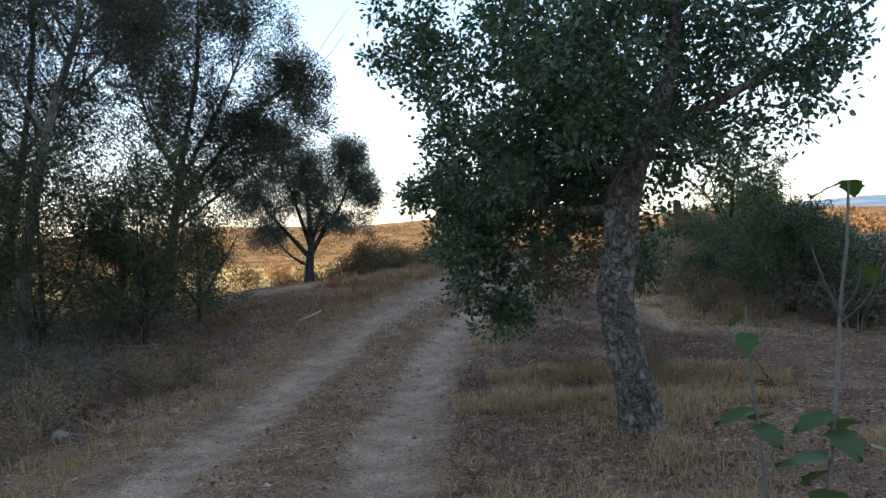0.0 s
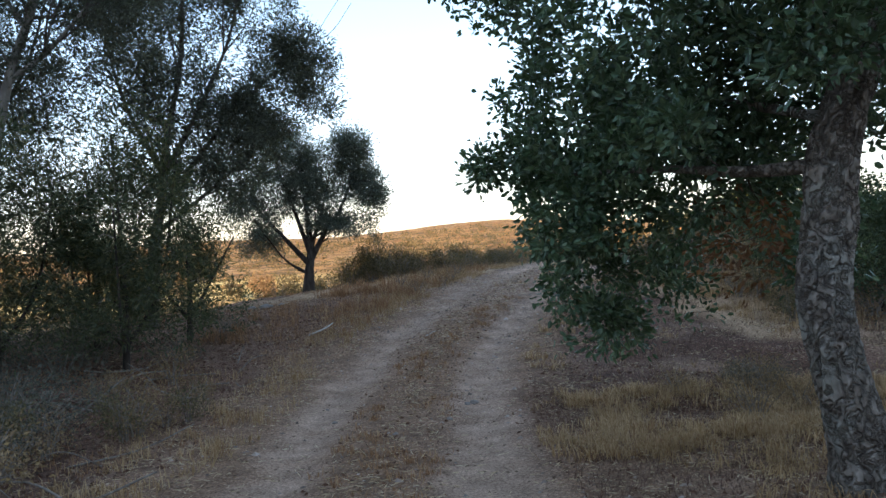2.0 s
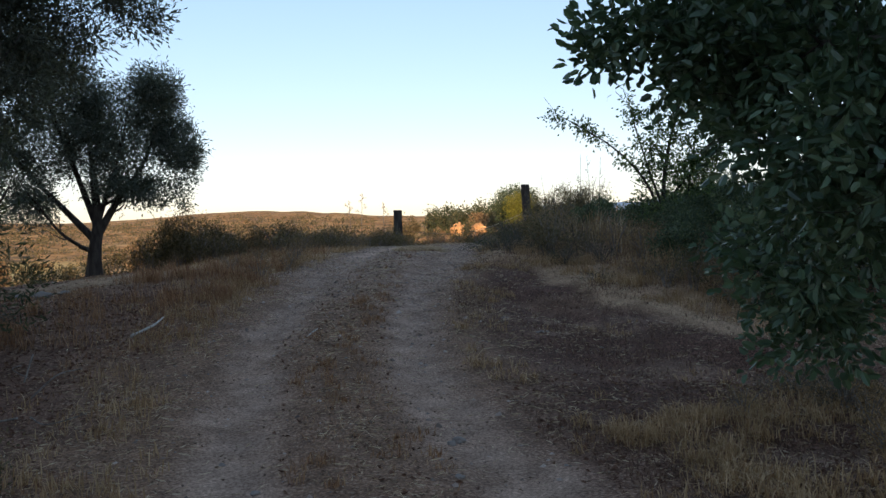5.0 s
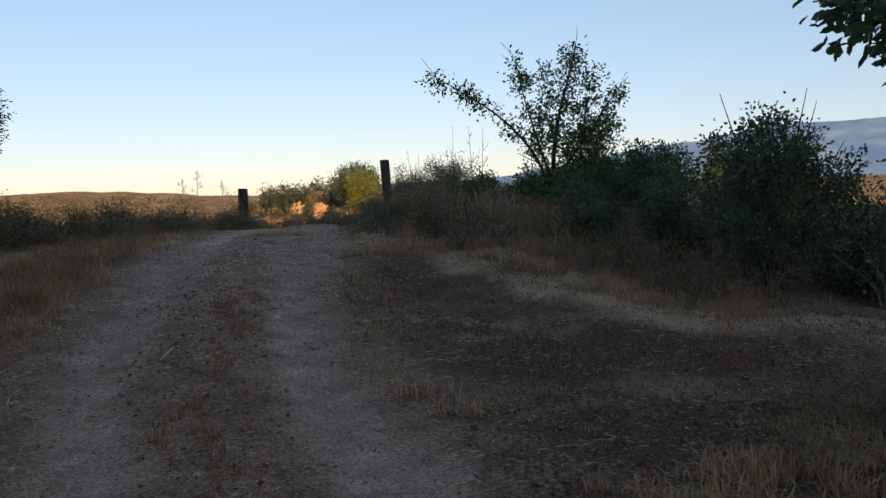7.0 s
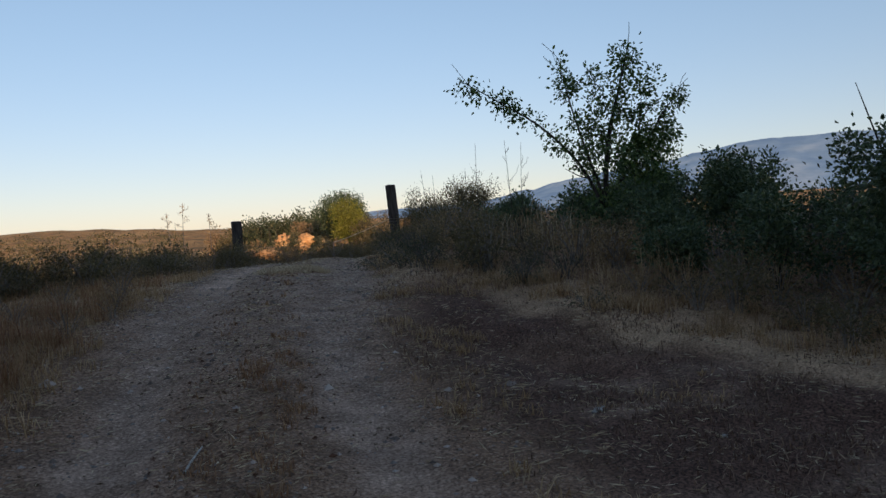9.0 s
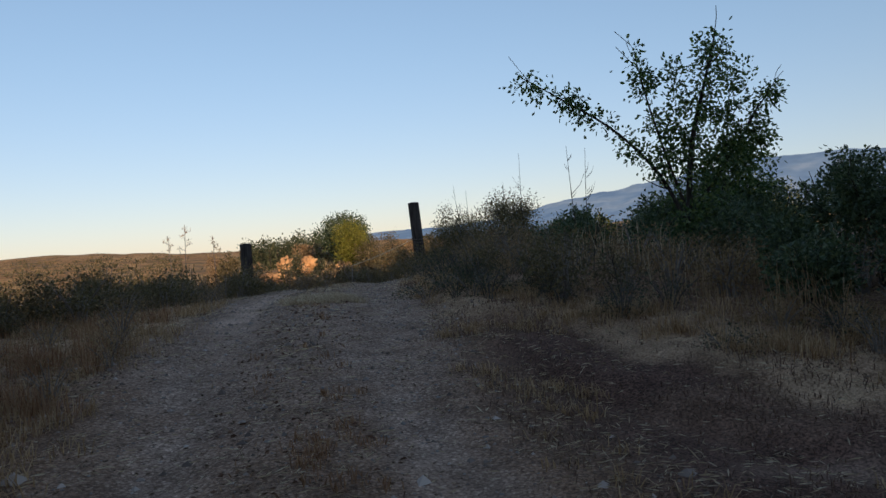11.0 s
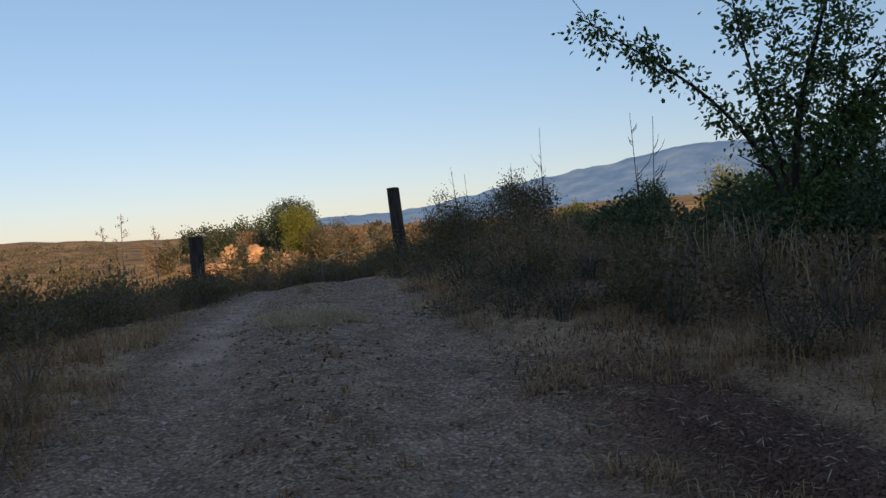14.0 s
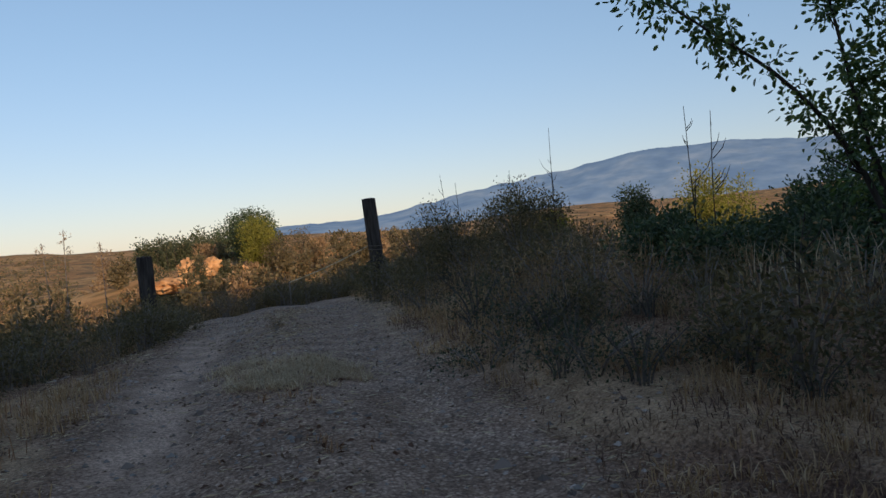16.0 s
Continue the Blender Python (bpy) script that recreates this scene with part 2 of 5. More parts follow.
def noise_tex(tree, scale, detail=4.0, coords="Object", stretch=None):
    tc = tree.nodes.new("ShaderNodeTexCoord")
    src = tc.outputs[coords]
    if stretch:
        mp = tree.nodes.new("ShaderNodeMapping")
        mp.inputs["Scale"].default_value = stretch
        tree.links.new(src, mp.inputs[0])
        src = mp.outputs[0]
    n = tree.nodes.new("ShaderNodeTexNoise")
    n.inputs["Scale"].default_value, n.inputs["Detail"].default_value = scale, detail
    tree.links.new(src, n.inputs["Vector"])
    return n.outputs["Fac"]


def ramp(tree, fac, stops):
    r = tree.nodes.new("ShaderNodeValToRGB")
    el = r.color_ramp.elements
    while len(el) < len(stops):
        el.new(0.5)
    for e, (at, col) in zip(el, stops):
        e.position, e.color = at, (*col, 1) if len(col) == 3 else col
    tree.links.new(fac, r.inputs[0])
    return r.outputs[0]


def mix(tree, fac, a, b, how="MIX"):
    m = tree.nodes.new("ShaderNodeMix")
    m.data_type, m.blend_type = "RGBA", how
    for sock, val in ((m.inputs[0], fac), (m.inputs[6], a), (m.inputs[7], b)):
        if isinstance(val, bpy.types.NodeSocket):
            tree.links.new(val, sock)
        elif isinstance(val, (int, float)):
            sock.default_value = val
        else:
            sock.default_value = (*val, 1)
    return m.outputs[2]


def bump(tree, height, bsdf, strength=0.5, dist=0.02):
    b = tree.nodes.new("ShaderNodeBump")
    b.inputs["Strength"].default_value, b.inputs["Distance"].default_value = strength, dist
    tree.links.new(height, b.inputs["Height"])
    tree.links.new(b.outputs[0], bsdf.inputs["Normal"])


def leaf_material(name, dark, mid, light, rough=0.45, through=0.25, spec=0.4, tint=(1.25, 1.2, 0.7)):
    """Leaves that differ one by one, with some light through them."""
    m, t, b = material(name, rough, spec)
    g = t.nodes.new("ShaderNodeNewGeometry")
    each = ramp(t, g.outputs["Random Per Island"], [(0.0, dark), (0.55, mid), (1.0, light)])
    patch = noise_tex(t, 1.3, 2)
    col = mix(t, ramp(t, patch, [(0.35, (0, 0, 0)), (0.65, (1, 1, 1))]), each, tuple(c * 0.72 for c in mid), "MIX")
    col = mix(t, 0.55, each, col)
    t.links.new(col, b.inputs["Base Color"])
    tr = t.nodes.new("ShaderNodeBsdfTranslucent")
    t.links.new(mix(t, 1.0, col, tint, "MULTIPLY"), tr.inputs["Color"])
    ms = t.nodes.new("ShaderNodeMixShader")
    ms.inputs[0].default_value = through
    t.links.new(b.outputs[0], ms.inputs[1])
    t.links.new(tr.outputs[0], ms.inputs[2])
    t.links.new(ms.outputs[0], t.nodes["Material Output"].inputs["Surface"])
    return m


def bark_material(name, dark, light, scale=9.0, stretch=(1, 1, 0.25), depth=0.02, patch=None):
    m, t, b = material(name, 0.9, 0.15)
    n = noise_tex(t, scale, 8, "Object", stretch)
    fine = noise_tex(t, scale * 6, 4)
    col = ramp(t, n, [(0.32, dark), (0.68, light)])
    if patch:
        col = mix(t, ramp(t, noise_tex(t, 3.2, 3), [(0.52, (0, 0, 0)), (0.6, (1, 1, 1))]), col, patch)
    col = mix(t, ramp(t, fine, [(0.3, (0.0,) * 3), (0.8, (0.5,) * 3)]), col, dark)
    t.links.new(col, b.inputs["Base Color"])
    bump(t, n, b, 0.9, depth)
    return m


def cork_material():
    """Plates of grey cork with dark furrows between them."""
    m, t, b = material("cork_bark", 0.92, 0.12)
    tc = t.nodes.new("ShaderNodeTexCoord")
    warp = t.nodes.new("ShaderNodeTexNoise")
    warp.inputs["Scale"].default_value, warp.inputs["Detail"].default_value = 7.0, 4.0
    t.links.new(tc.outputs["Object"], warp.inputs["Vector"])
    add = t.nodes.new("ShaderNodeMix")
    add.data_type = "VECTOR"
    add.inputs[0].default_value = 0.3
    t.links.new(tc.outputs["Object"], add.inputs[4])
    t.links.new(warp.outputs["Color"], add.inputs[5])
    mp = t.nodes.new("ShaderNodeMapping")
    mp.inputs["Scale"].default_value = (1, 1, 0.24)
    t.links.new(add.outputs[1], mp.inputs[0])
    vor = t.nodes.new("ShaderNodeTexVoronoi")
    vor.feature, vor.inputs["Scale"].default_value = "DISTANCE_TO_EDGE", 17.0
    t.links.new(mp.outputs[0], vor.inputs["Vector"])
    plate = mix(t, ramp(t, noise_tex(t, 13, 9), [(0.35, (0, 0, 0)), (0.65, (1, 1, 1))]), (0.14, 0.115, 0.094), (0.31, 0.27, 0.23))
    plate = mix(t, ramp(t, noise_tex(t, 4, 4), [(0.5, (0, 0, 0)), (0.62, (0.8,) * 3)]), plate, (0.3, 0.285, 0.245))
    crack = ramp(t, vor.outputs["Distance"], [(0.0, (0.6,) * 3), (0.12, (0, 0, 0))])
    t.links.new(mix(t, crack, plate, (0.05, 0.04, 0.034)), b.inputs["Base Color"])
    bump(t, ramp(t, vor.outputs["Distance"], [(0.0, (0, 0, 0)), (0.22, (1, 1, 1))]), b, 1.0, 0.035)
    return m


BARK_OAK = cork_material()
BARK_GREY = bark_material("grey_bark", (0.06, 0.05, 0.042), (0.2, 0.175, 0.15), 14)
BARK_PALE = bark_material("pale_bark", (0.14, 0.12, 0.1), (0.36, 0.33, 0.29), 7, (1, 1, 0.4), 0.008)
BARK_DARK = bark_material("dark_bark", (0.035, 0.028, 0.024), (0.11, 0.09, 0.075), 16)
BLEACHED = bark_material("bleached_wood", (0.4, 0.36, 0.31), (0.68, 0.63, 0.56), 18, (1, 1, 0.3), 0.004)
TWIG = bark_material("dry_twig_bark", (0.15, 0.122, 0.1), (0.38, 0.33, 0.275), 20, (1, 1, 0.4), 0.004)
LEAF_OAK = leaf_material("oak_leaves", (0.048, 0.086, 0.052), (0.095, 0.158, 0.085), (0.19, 0.255, 0.145), 0.33, 0.25, 0.5)
LEAF_OAK_DRY = leaf_material("brown_oak_leaves", (0.1, 0.045, 0.02), (0.17, 0.08, 0.03), (0.25, 0.13, 0.05), 0.6, 0.3)
LEAF_FEATHER = leaf_material("feathery_leaves", (0.055, 0.062, 0.046), (0.1, 0.112, 0.085), (0.17, 0.17, 0.12), 0.5, 0.35)
LEAF_PINE = leaf_material("dark_green_needles", (0.04, 0.058, 0.03), (0.09, 0.108, 0.055), (0.19, 0.17, 0.085), 0.55, 0.35)
LEAF_OLIVE = leaf_material("olive_leaves", (0.075, 0.09, 0.07), (0.14, 0.16, 0.125), (0.24, 0.25, 0.195), 0.5, 0.25)
LEAF_PEAR = leaf_material("pear_leaves", (0.0443, 0.0806, 0.0282), (0.101, 0.161, 0.0524), (0.242, 0.282, 0.0806), 0.4, 0.3)
LEAF_BUSH = leaf_material("bush_leaves", (0.042, 0.064, 0.034), (0.085, 0.122, 0.06), (0.19, 0.215, 0.1), 0.45, 0.25)
LEAF_YELLOW = leaf_material("yellow_green_leaves", (0.13, 0.145, 0.022), (0.25, 0.25, 0.04), (0.4, 0.36, 0.07), 0.5, 0.35)
LEAF_SCRUB = leaf_material("scrub_leaves", (0.078, 0.067, 0.037), (0.15, 0.124, 0.064), (0.29, 0.218, 0.112), 0.6, 0.3)
LEAF_DRYSCRUB = leaf_material("dry_scrub_leaves", (0.161, 0.105, 0.0605), (0.302, 0.202, 0.111), (0.484, 0.343, 0.181), 0.7, 0.25)
LEAF_BIG = leaf_material("broad_green_leaves", (0.0434, 0.0812, 0.0239), (0.0763, 0.13, 0.038), (0.13, 0.185, 0.0542), 0.45, 0.35)
STRAW = leaf_material("dry_grass", (0.26, 0.163, 0.0845), (0.494, 0.351, 0.195), (0.715, 0.559, 0.351), 0.8, 0.4, 0.15, (1.15, 0.95, 0.75))
STRAW_RED = leaf_material("reddish_dry_grass", (0.208, 0.111, 0.065), (0.39, 0.234, 0.13), (0.598, 0.429, 0.26), 0.8, 0.4, 0.15, (1.15, 0.95, 0.75))
STRAW_PALE = leaf_material("pale_dry_grass", (0.42, 0.325, 0.205), (0.65, 0.535, 0.36), (0.8, 0.725, 0.53), 0.8, 0.4, 0.15, (1.15, 0.95, 0.75))
STRAW_DARK = leaf_material("dark_stubble", (0.1, 0.06, 0.046), (0.21, 0.135, 0.1), (0.48, 0.34, 0.23), 0.8, 0.3, 0.15, (1.15, 0.95, 0.75))
LITTER = leaf_material("dead_leaves", (0.085, 0.044, 0.029), (0.21, 0.115, 0.075), (0.42, 0.3, 0.21), 0.75, 0.1, 0.2, (1.15, 0.95, 0.75))
CRUMBS = leaf_material("crumbled_litter", (0.12, 0.08, 0.058), (0.26, 0.185, 0.13), (0.46, 0.36, 0.27), 0.8, 0.1, 0.15, (1.15, 0.95, 0.75))


def ground_material():
    m, t, b = material("track_and_dry_ground", 0.95, 0.12)

    def attr(name):
        a = t.nodes.new("ShaderNodeAttribute")
        a.attribute_name = name
        return a.outputs["Fac"]
    grain = noise_tex(t, 46, 10)
    grain.node.inputs["Roughness"].default_value = 0.68
    pebble = noise_tex(t, 120, 3)
    broad = noise_tex(t, 1.6, 5)
    mid = noise_tex(t, 7, 6)
    cells = t.nodes.new("ShaderNodeTexVoronoi")
    cells.inputs["Scale"].default_value = 48.0
    tc = t.nodes.new("ShaderNodeTexCoord")
    t.links.new(tc.outputs["Object"], cells.inputs["Vector"])
    sep = t.nodes.new("ShaderNodeSeparateColor")
    t.links.new(cells.outputs["Color"], sep.inputs[0])
    chips = ramp(t, sep.outputs[0], [(0.0, (0.13, 0.0975, 0.0806)), (0.5, (0.351, 0.28, 0.234)), (0.85, (0.52, 0.429, 0.364)), (1.0, (0.8, 0.702, 0.598))])
    gaps = ramp(t, cells.outputs["Distance"], [(0.35, (1, 1, 1)), (0.75, (0.5, 0.48, 0.46))])
    chips = mix(t, 1.0, chips, gaps, "MULTIPLY")
    dust = mix(t, mid, ramp(t, grain, [(0.4, (0.192, 0.142, 0.114)), (0.58, (0.552, 0.438, 0.36))]), ramp(t, grain, [(0.4, (0.336, 0.264, 0.216)), (0.6, (0.672, 0.552, 0.468))]))
    dirt = mix(t, attr("chippy"), dust, mix(t, 0.7, dust, chips))
    straw = mix(t, broad, ramp(t, grain, [(0.4, (0.09, 0.057, 0.0375)), (0.6, (0.45, 0.315, 0.203))]), ramp(t, grain, [(0.4, (0.0675, 0.0405, 0.03)), (0.6, (0.33, 0.217, 0.143))]))
    straw = mix(t, 0.35, straw, chips)
    dead = ramp(t, grain, [(0.38, (0.046, 0.026, 0.02)), (0.52, (0.165, 0.095, 0.068)), (0.62, (0.4, 0.275, 0.21))])
    dead = mix(t, 0.4, dead, chips)
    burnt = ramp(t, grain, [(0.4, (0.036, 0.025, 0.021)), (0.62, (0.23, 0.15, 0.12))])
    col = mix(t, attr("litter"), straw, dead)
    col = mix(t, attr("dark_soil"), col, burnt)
    col = mix(t, attr("thatch"), col, ramp(t, grain, [(0.36, (0.3, 0.22, 0.14)), (0.6, (0.7, 0.57, 0.4))]))
    col = mix(t, attr("bare"), col, dirt)
    # far land: dry grass with scrub spots
    tan = ramp(t, noise_tex(t, 0.05, 6), [(0.3, (0.34, 0.17, 0.06)), (0.5, (0.48, 0.265, 0.1)), (0.7, (0.56, 0.36, 0.15))])
    scrub = ramp(t, noise_tex(t, 0.3, 8), [(0.46, (0, 0, 0)), (0.58, (0.8,) * 3)])
    tan = mix(t, scrub, tan, (0.2, 0.13, 0.05))
    tan = mix(t, ramp(t, noise_tex(t, 0.09, 6), [(0.53, (0, 0, 0)), (0.6, (0.75,) * 3)]), tan, (0.12, 0.09, 0.045))
    clump = ramp(t, noise_tex(t, 3.2, 8), [(0.36, (0.76, 0.74, 0.72)), (0.62, (1.12, 1.1, 1.08))])
    col = mix(t, 1.0, col, clump, "MULTIPLY")
    col = mix(t, 1.0, col, (1.13, 0.98, 0.86), "MULTIPLY")
    col = mix(t, attr("far"), col, tan)
    col = mix(t, attr("field"), col, ramp(t, noise_tex(t, 0.3, 4), [(0.3, (0.6, 0.45, 0.15)), (0.7, (0.75, 0.6, 0.25))]))
    t.links.new(col, b.inputs["Base Color"])
    h = t.nodes.new("ShaderNodeMath")
    h.operation = "ADD"
    t.links.new(grain, h.inputs[0])
    t.links.new(pebble, h.inputs[1])
    lumps = t.nodes.new("ShaderNodeMath")
    lumps.operation = "MULTIPLY_ADD"
    lumps.inputs[1].default_value = 1.6
    t.links.new(noise_tex(t, 15, 5), lumps.inputs[0])
    t.links.new(h.outputs[0], lumps.inputs[2])
    bump(t, lumps.outputs[0], b, 0.8, 0.011)
    return m


GROUND = ground_material()


# ---- ground: one sheet to the horizon ----
def axis(lo, hi, step, far_lo, far_hi):
    inner = np.arange(lo, hi + 1e-6, step)
    out, s, v = [], step, hi
    while v < far_hi:
        s *= 1.08
        v += s
        out.append(v)
    neg, s, v = [], step, lo
    while v > far_lo:
        s *= 1.08
        v -= s
        neg.append(v)
    return np.concatenate([neg[::-1], inner, out])


def build_ground():
    gx, gy = axis(-7, 9, 0.115, -2600, 2600), axis(1.5, 31, 0.115, -900, 2600)
    X, Y = np.meshgrid(gx, gy)
    Z = ground_z(X, Y)
    verts = np.stack([X, Y, Z], -1).reshape(-1, 3)
    nx, ny = len(gx), len(gy)
    i, j = np.meshgrid(np.arange(ny - 1), np.arange(nx - 1), indexing="ij")
    a = (i * nx + j).ravel()
    me = fill("ground", verts, np.stack([a, a + 1, a + nx + 1, a + nx], 1), GROUND, True)
    x, y = verts[:, 0], verts[:, 1]
    side = road_side(x, y)
    d = np.abs(side)
    wob = (fbm(x / 0.8, y / 0.8, 21) - 0.5)
    rut = 1 - smooth(0.08, 0.52, np.abs(d - 0.86 + wob * 0.5))
    gravel = smooth(15, 20, y) * (1 - smooth(1.25, 1.75, d + wob))
    bare = np.clip(np.maximum(rut, gravel * (0.75 + 0.5 * wob)) * (0.1 + 1.5 * fbm(x / 0.3, y / 0.3, 23)), 0, 1)
    bare = np.maximum(bare, 0.4 * fbm(x / 0.3, y / 0.3, 29) * 2 * smooth(0.58, 0.72, fbm(x / 2.5, y / 0.8 + x / 3, 27)) * smooth(1.8, 3, side) * (1 - smooth(0, 1, beyond_bank(x, y))))
    left_rut = (1 - smooth(0.1, 0.42, np.abs(side + 0.95 + wob * 0.4))) * smooth(20.5, 22.5, y) * (1 - smooth(27, 29, y))
    bare = np.maximum(bare, left_rut)
    litter = smooth(1.7, 3.0, -side + wob * 1.5) * (1 - smooth(18, 24, y)) + 0.9 * (1 - smooth(1.6, 3.4, np.hypot((x - 3.0) * 0.7, y - 10.8) + wob * 2))
    bb = beyond_bank(x, y)
    streak = fbm(x / 4 - y / 8, y / 0.9 + x / 2.5, 15, 3)
    soil = smooth(1.35, 2.3, side + wob) * (1 - smooth(-0.85, -0.5, bb + (fbm(x / 1.7, y / 1.7, 83, 3) - 0.5) * 0.7 + wob * 0.5)) * (0.55 + 0.45 * smooth(0.4, 0.52, streak)) * smooth(8, 11.5, y) * (1 - 0.25 * smooth(18, 21, y))
    soil = soil + 0.4 * smooth(3.0, 4.6, side + wob * 1.5) * (1 - smooth(10, 13, y)) * (0.35 + 0.65 * smooth(0.42, 0.55, fbm(x / 1.1, y / 0.6, 19, 3)))
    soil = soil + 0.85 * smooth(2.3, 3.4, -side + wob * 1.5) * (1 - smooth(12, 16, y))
    shelf = bb + (fbm(x / 1.7, y / 1.7, 83, 3) - 0.5) * 0.7
    thatch = smooth(-0.8, -0.5, shelf + wob * 0.5) * (1 - smooth(0.3, 1.0, bb)) * smooth(12, 14, y) * (1 - smooth(31, 34, y)) * (side > 1.2)
    thatch = np.maximum(thatch * 0.58, 0.9 * (1 - smooth(0.3, 0.7, np.hypot(x - 2.95, (y - 23.5) * 0.8) + wob * 0.5)))
    thatch = np.maximum(thatch, 0.7 * smooth(1.5, 1.9, -side + wob * 0.6) * smooth(19, 22, y) * (past_edge(x, y) < -0.4))
    far = smooth(28, 48, np.hypot(x - 2, y - 14))
    field = smooth(95, 112, y) * (1 - smooth(165, 185, y)) * smooth(-100, -80, x) * (1 - smooth(-30, -12, x))
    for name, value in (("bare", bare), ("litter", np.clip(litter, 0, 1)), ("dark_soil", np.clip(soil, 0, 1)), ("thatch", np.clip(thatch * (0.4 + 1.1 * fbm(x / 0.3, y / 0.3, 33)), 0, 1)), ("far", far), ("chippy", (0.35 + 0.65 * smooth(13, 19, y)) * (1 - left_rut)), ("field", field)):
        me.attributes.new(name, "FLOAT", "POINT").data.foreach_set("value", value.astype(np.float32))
    return tagged(new("ground", me), "dry earth track over a grassy brow with bare hills beyond", "ground", "", "structure")


build_ground()


# ---- trees ----
class Plant:
    """Grows limbs towards points in the crown and hangs leaves on them. Places are metres in the plant's own space."""

    def __init__(self, seed):
        self.rnd = np.random.default_rng(seed)
        self.nodes, self.radii = [], []
        self.wood, self.leaf_at, self.leaf_way = [], [], []

    def limb(self, pts, r0, r1, sides=8, n=0, rough=None):
        n = n or max(6, 4 * len(pts))
        path = curve_points(pts, n)
        rad = r0 + (r1 - r0) * np.linspace(0, 1, n) ** 0.85
        self.nodes.extend(path[1:])
        self.radii.extend(rad[1:])
        return tube(path, rad, sides, rough)

    def fork(self, n, length, rise=0.9, first=0):
        """Side limbs from the limbs that stand, sweeping up and out."""
        out = []
        base, rad = list(self.nodes), list(self.radii)
        mid = np.mean(np.array(base), 0)
        for _ in range(n):
            i = int(self.rnd.integers(first, len(base)))
            a = np.array(base[i])
            way = unit(unit((a - mid) * np.array([1, 1, 0.2]) + self.rnd.normal(size=3) * 0.5) + np.array([0, 0, rise]))
            ln = length * self.rnd.uniform(0.5, 1.2)
            b = a + way * ln * 0.5 + self.rnd.normal(size=3) * 0.08 * ln
            c = a + way * ln + np.array([0, 0, 0.1 * ln])
            out.append(self.limb([a, b, c], min(rad[i] * 0.6, 0.03), 0.005, 5, 8))
        return out

    def crown(self, blobs, leaves, spread, gap=0.0, droop=0.0, twig_r=0.004, shell=0.35, along=0.55, rise=0.25):
        """blobs: centre, half sizes, clusters. leaves: per cluster."""
        rnd = self.rnd
        goals = []
        for c, s, k in blobs:
            u = unit(rnd.normal(size=(k, 3)))
            rad = rnd.uniform(shell, 1.0, (k, 1)) ** 0.6
            p = np.array(c) + u * rad * np.array(s)
            if gap:
                q = fbm(p[:, 0] / 0.7 + p[:, 2] * 0.9, p[:, 1] / 0.7 + p[:, 2] * 0.7, 3, 2)
                p = p[q > gap]
            goals.append(p)
        goals = np.vstack(goals)
        start = np.array(self.nodes)
        dist = np.array([np.min(np.sum((start - g) ** 2, 1)) for g in goals])
        buf = np.zeros((len(start) + 8 * len(goals), 3))
        rbuf = np.zeros(len(buf))
        m = len(start)
        buf[:m], rbuf[:m] = start, self.radii
        twigs = []
        for g in goals[np.argsort(dist)]:
            near = buf[:m]
            cost = np.sum((near - g) ** 2, 1) + np.where(near[:, 2] > g[2] + 0.1, 0.3, 0.0)
            i = int(np.argmin(cost))
            a = near[i]
            ln = float(np.linalg.norm(g - a))
            mid = (a + g) / 2 + rnd.normal(size=3) * 0.12 * ln + np.array([0, 0, rise * 0.4 * ln])
            path = curve_points([a, mid, g], 5)
            r0 = min(rbuf[i] * 0.7, 0.003 + 0.012 * ln + twig_r)
            rad = np.linspace(r0, max(0.0015, twig_r * 0.5), 5)
            twigs.append(tube(path, rad, 3))
            buf[m:m + 4], rbuf[m:m + 4] = path[1:], rad[1:]
            m += 4
            k = max(2, int(leaves * rnd.uniform(0.5, 1.4)))
            f = 1 - along * rnd.uniform(0, 1, k) ** 1.6
            idx = np.clip((f * 4).astype(int), 0, 3)
            fr = (f * 4 - idx)[:, None]
            base = path[idx] * (1 - fr) + path[idx + 1] * fr
            off = rnd.normal(size=(k, 3)) * spread
            self.leaf_at.append(base + off)
            way = unit(path[-1] - path[0]) * 0.5 + unit(off + 1e-6) * 0.8 + rnd.normal(size=(k, 3)) * 0.45
            way[:, 2] -= droop
            self.leaf_way.append(way)
        return join(twigs)

    def leaves(self, length, width, fold=0.3, oval=False):
        at, way = np.vstack(self.leaf_at), np.vstack(self.leaf_way)
        return leaf_cards(at, way, length, width, self.rnd, fold, oval)


def furrowed(depth, seed, size=0.05):
    def f(ang, length):
        n = fbm(np.cos(ang) * 5.5 + 9 + length * 1.1, np.sin(ang) * 5.5 + length / size * 0.3, seed, 4)
        ridge = 1 - np.abs(2 * n - 1)
        return 1 + depth * (ridge - 0.6) + 0.08 * np.sin(2 * ang + length * 3)
    return f


def local(base, pts):
    return [tuple(np.array(p) - np.array(base)) for p in pts]


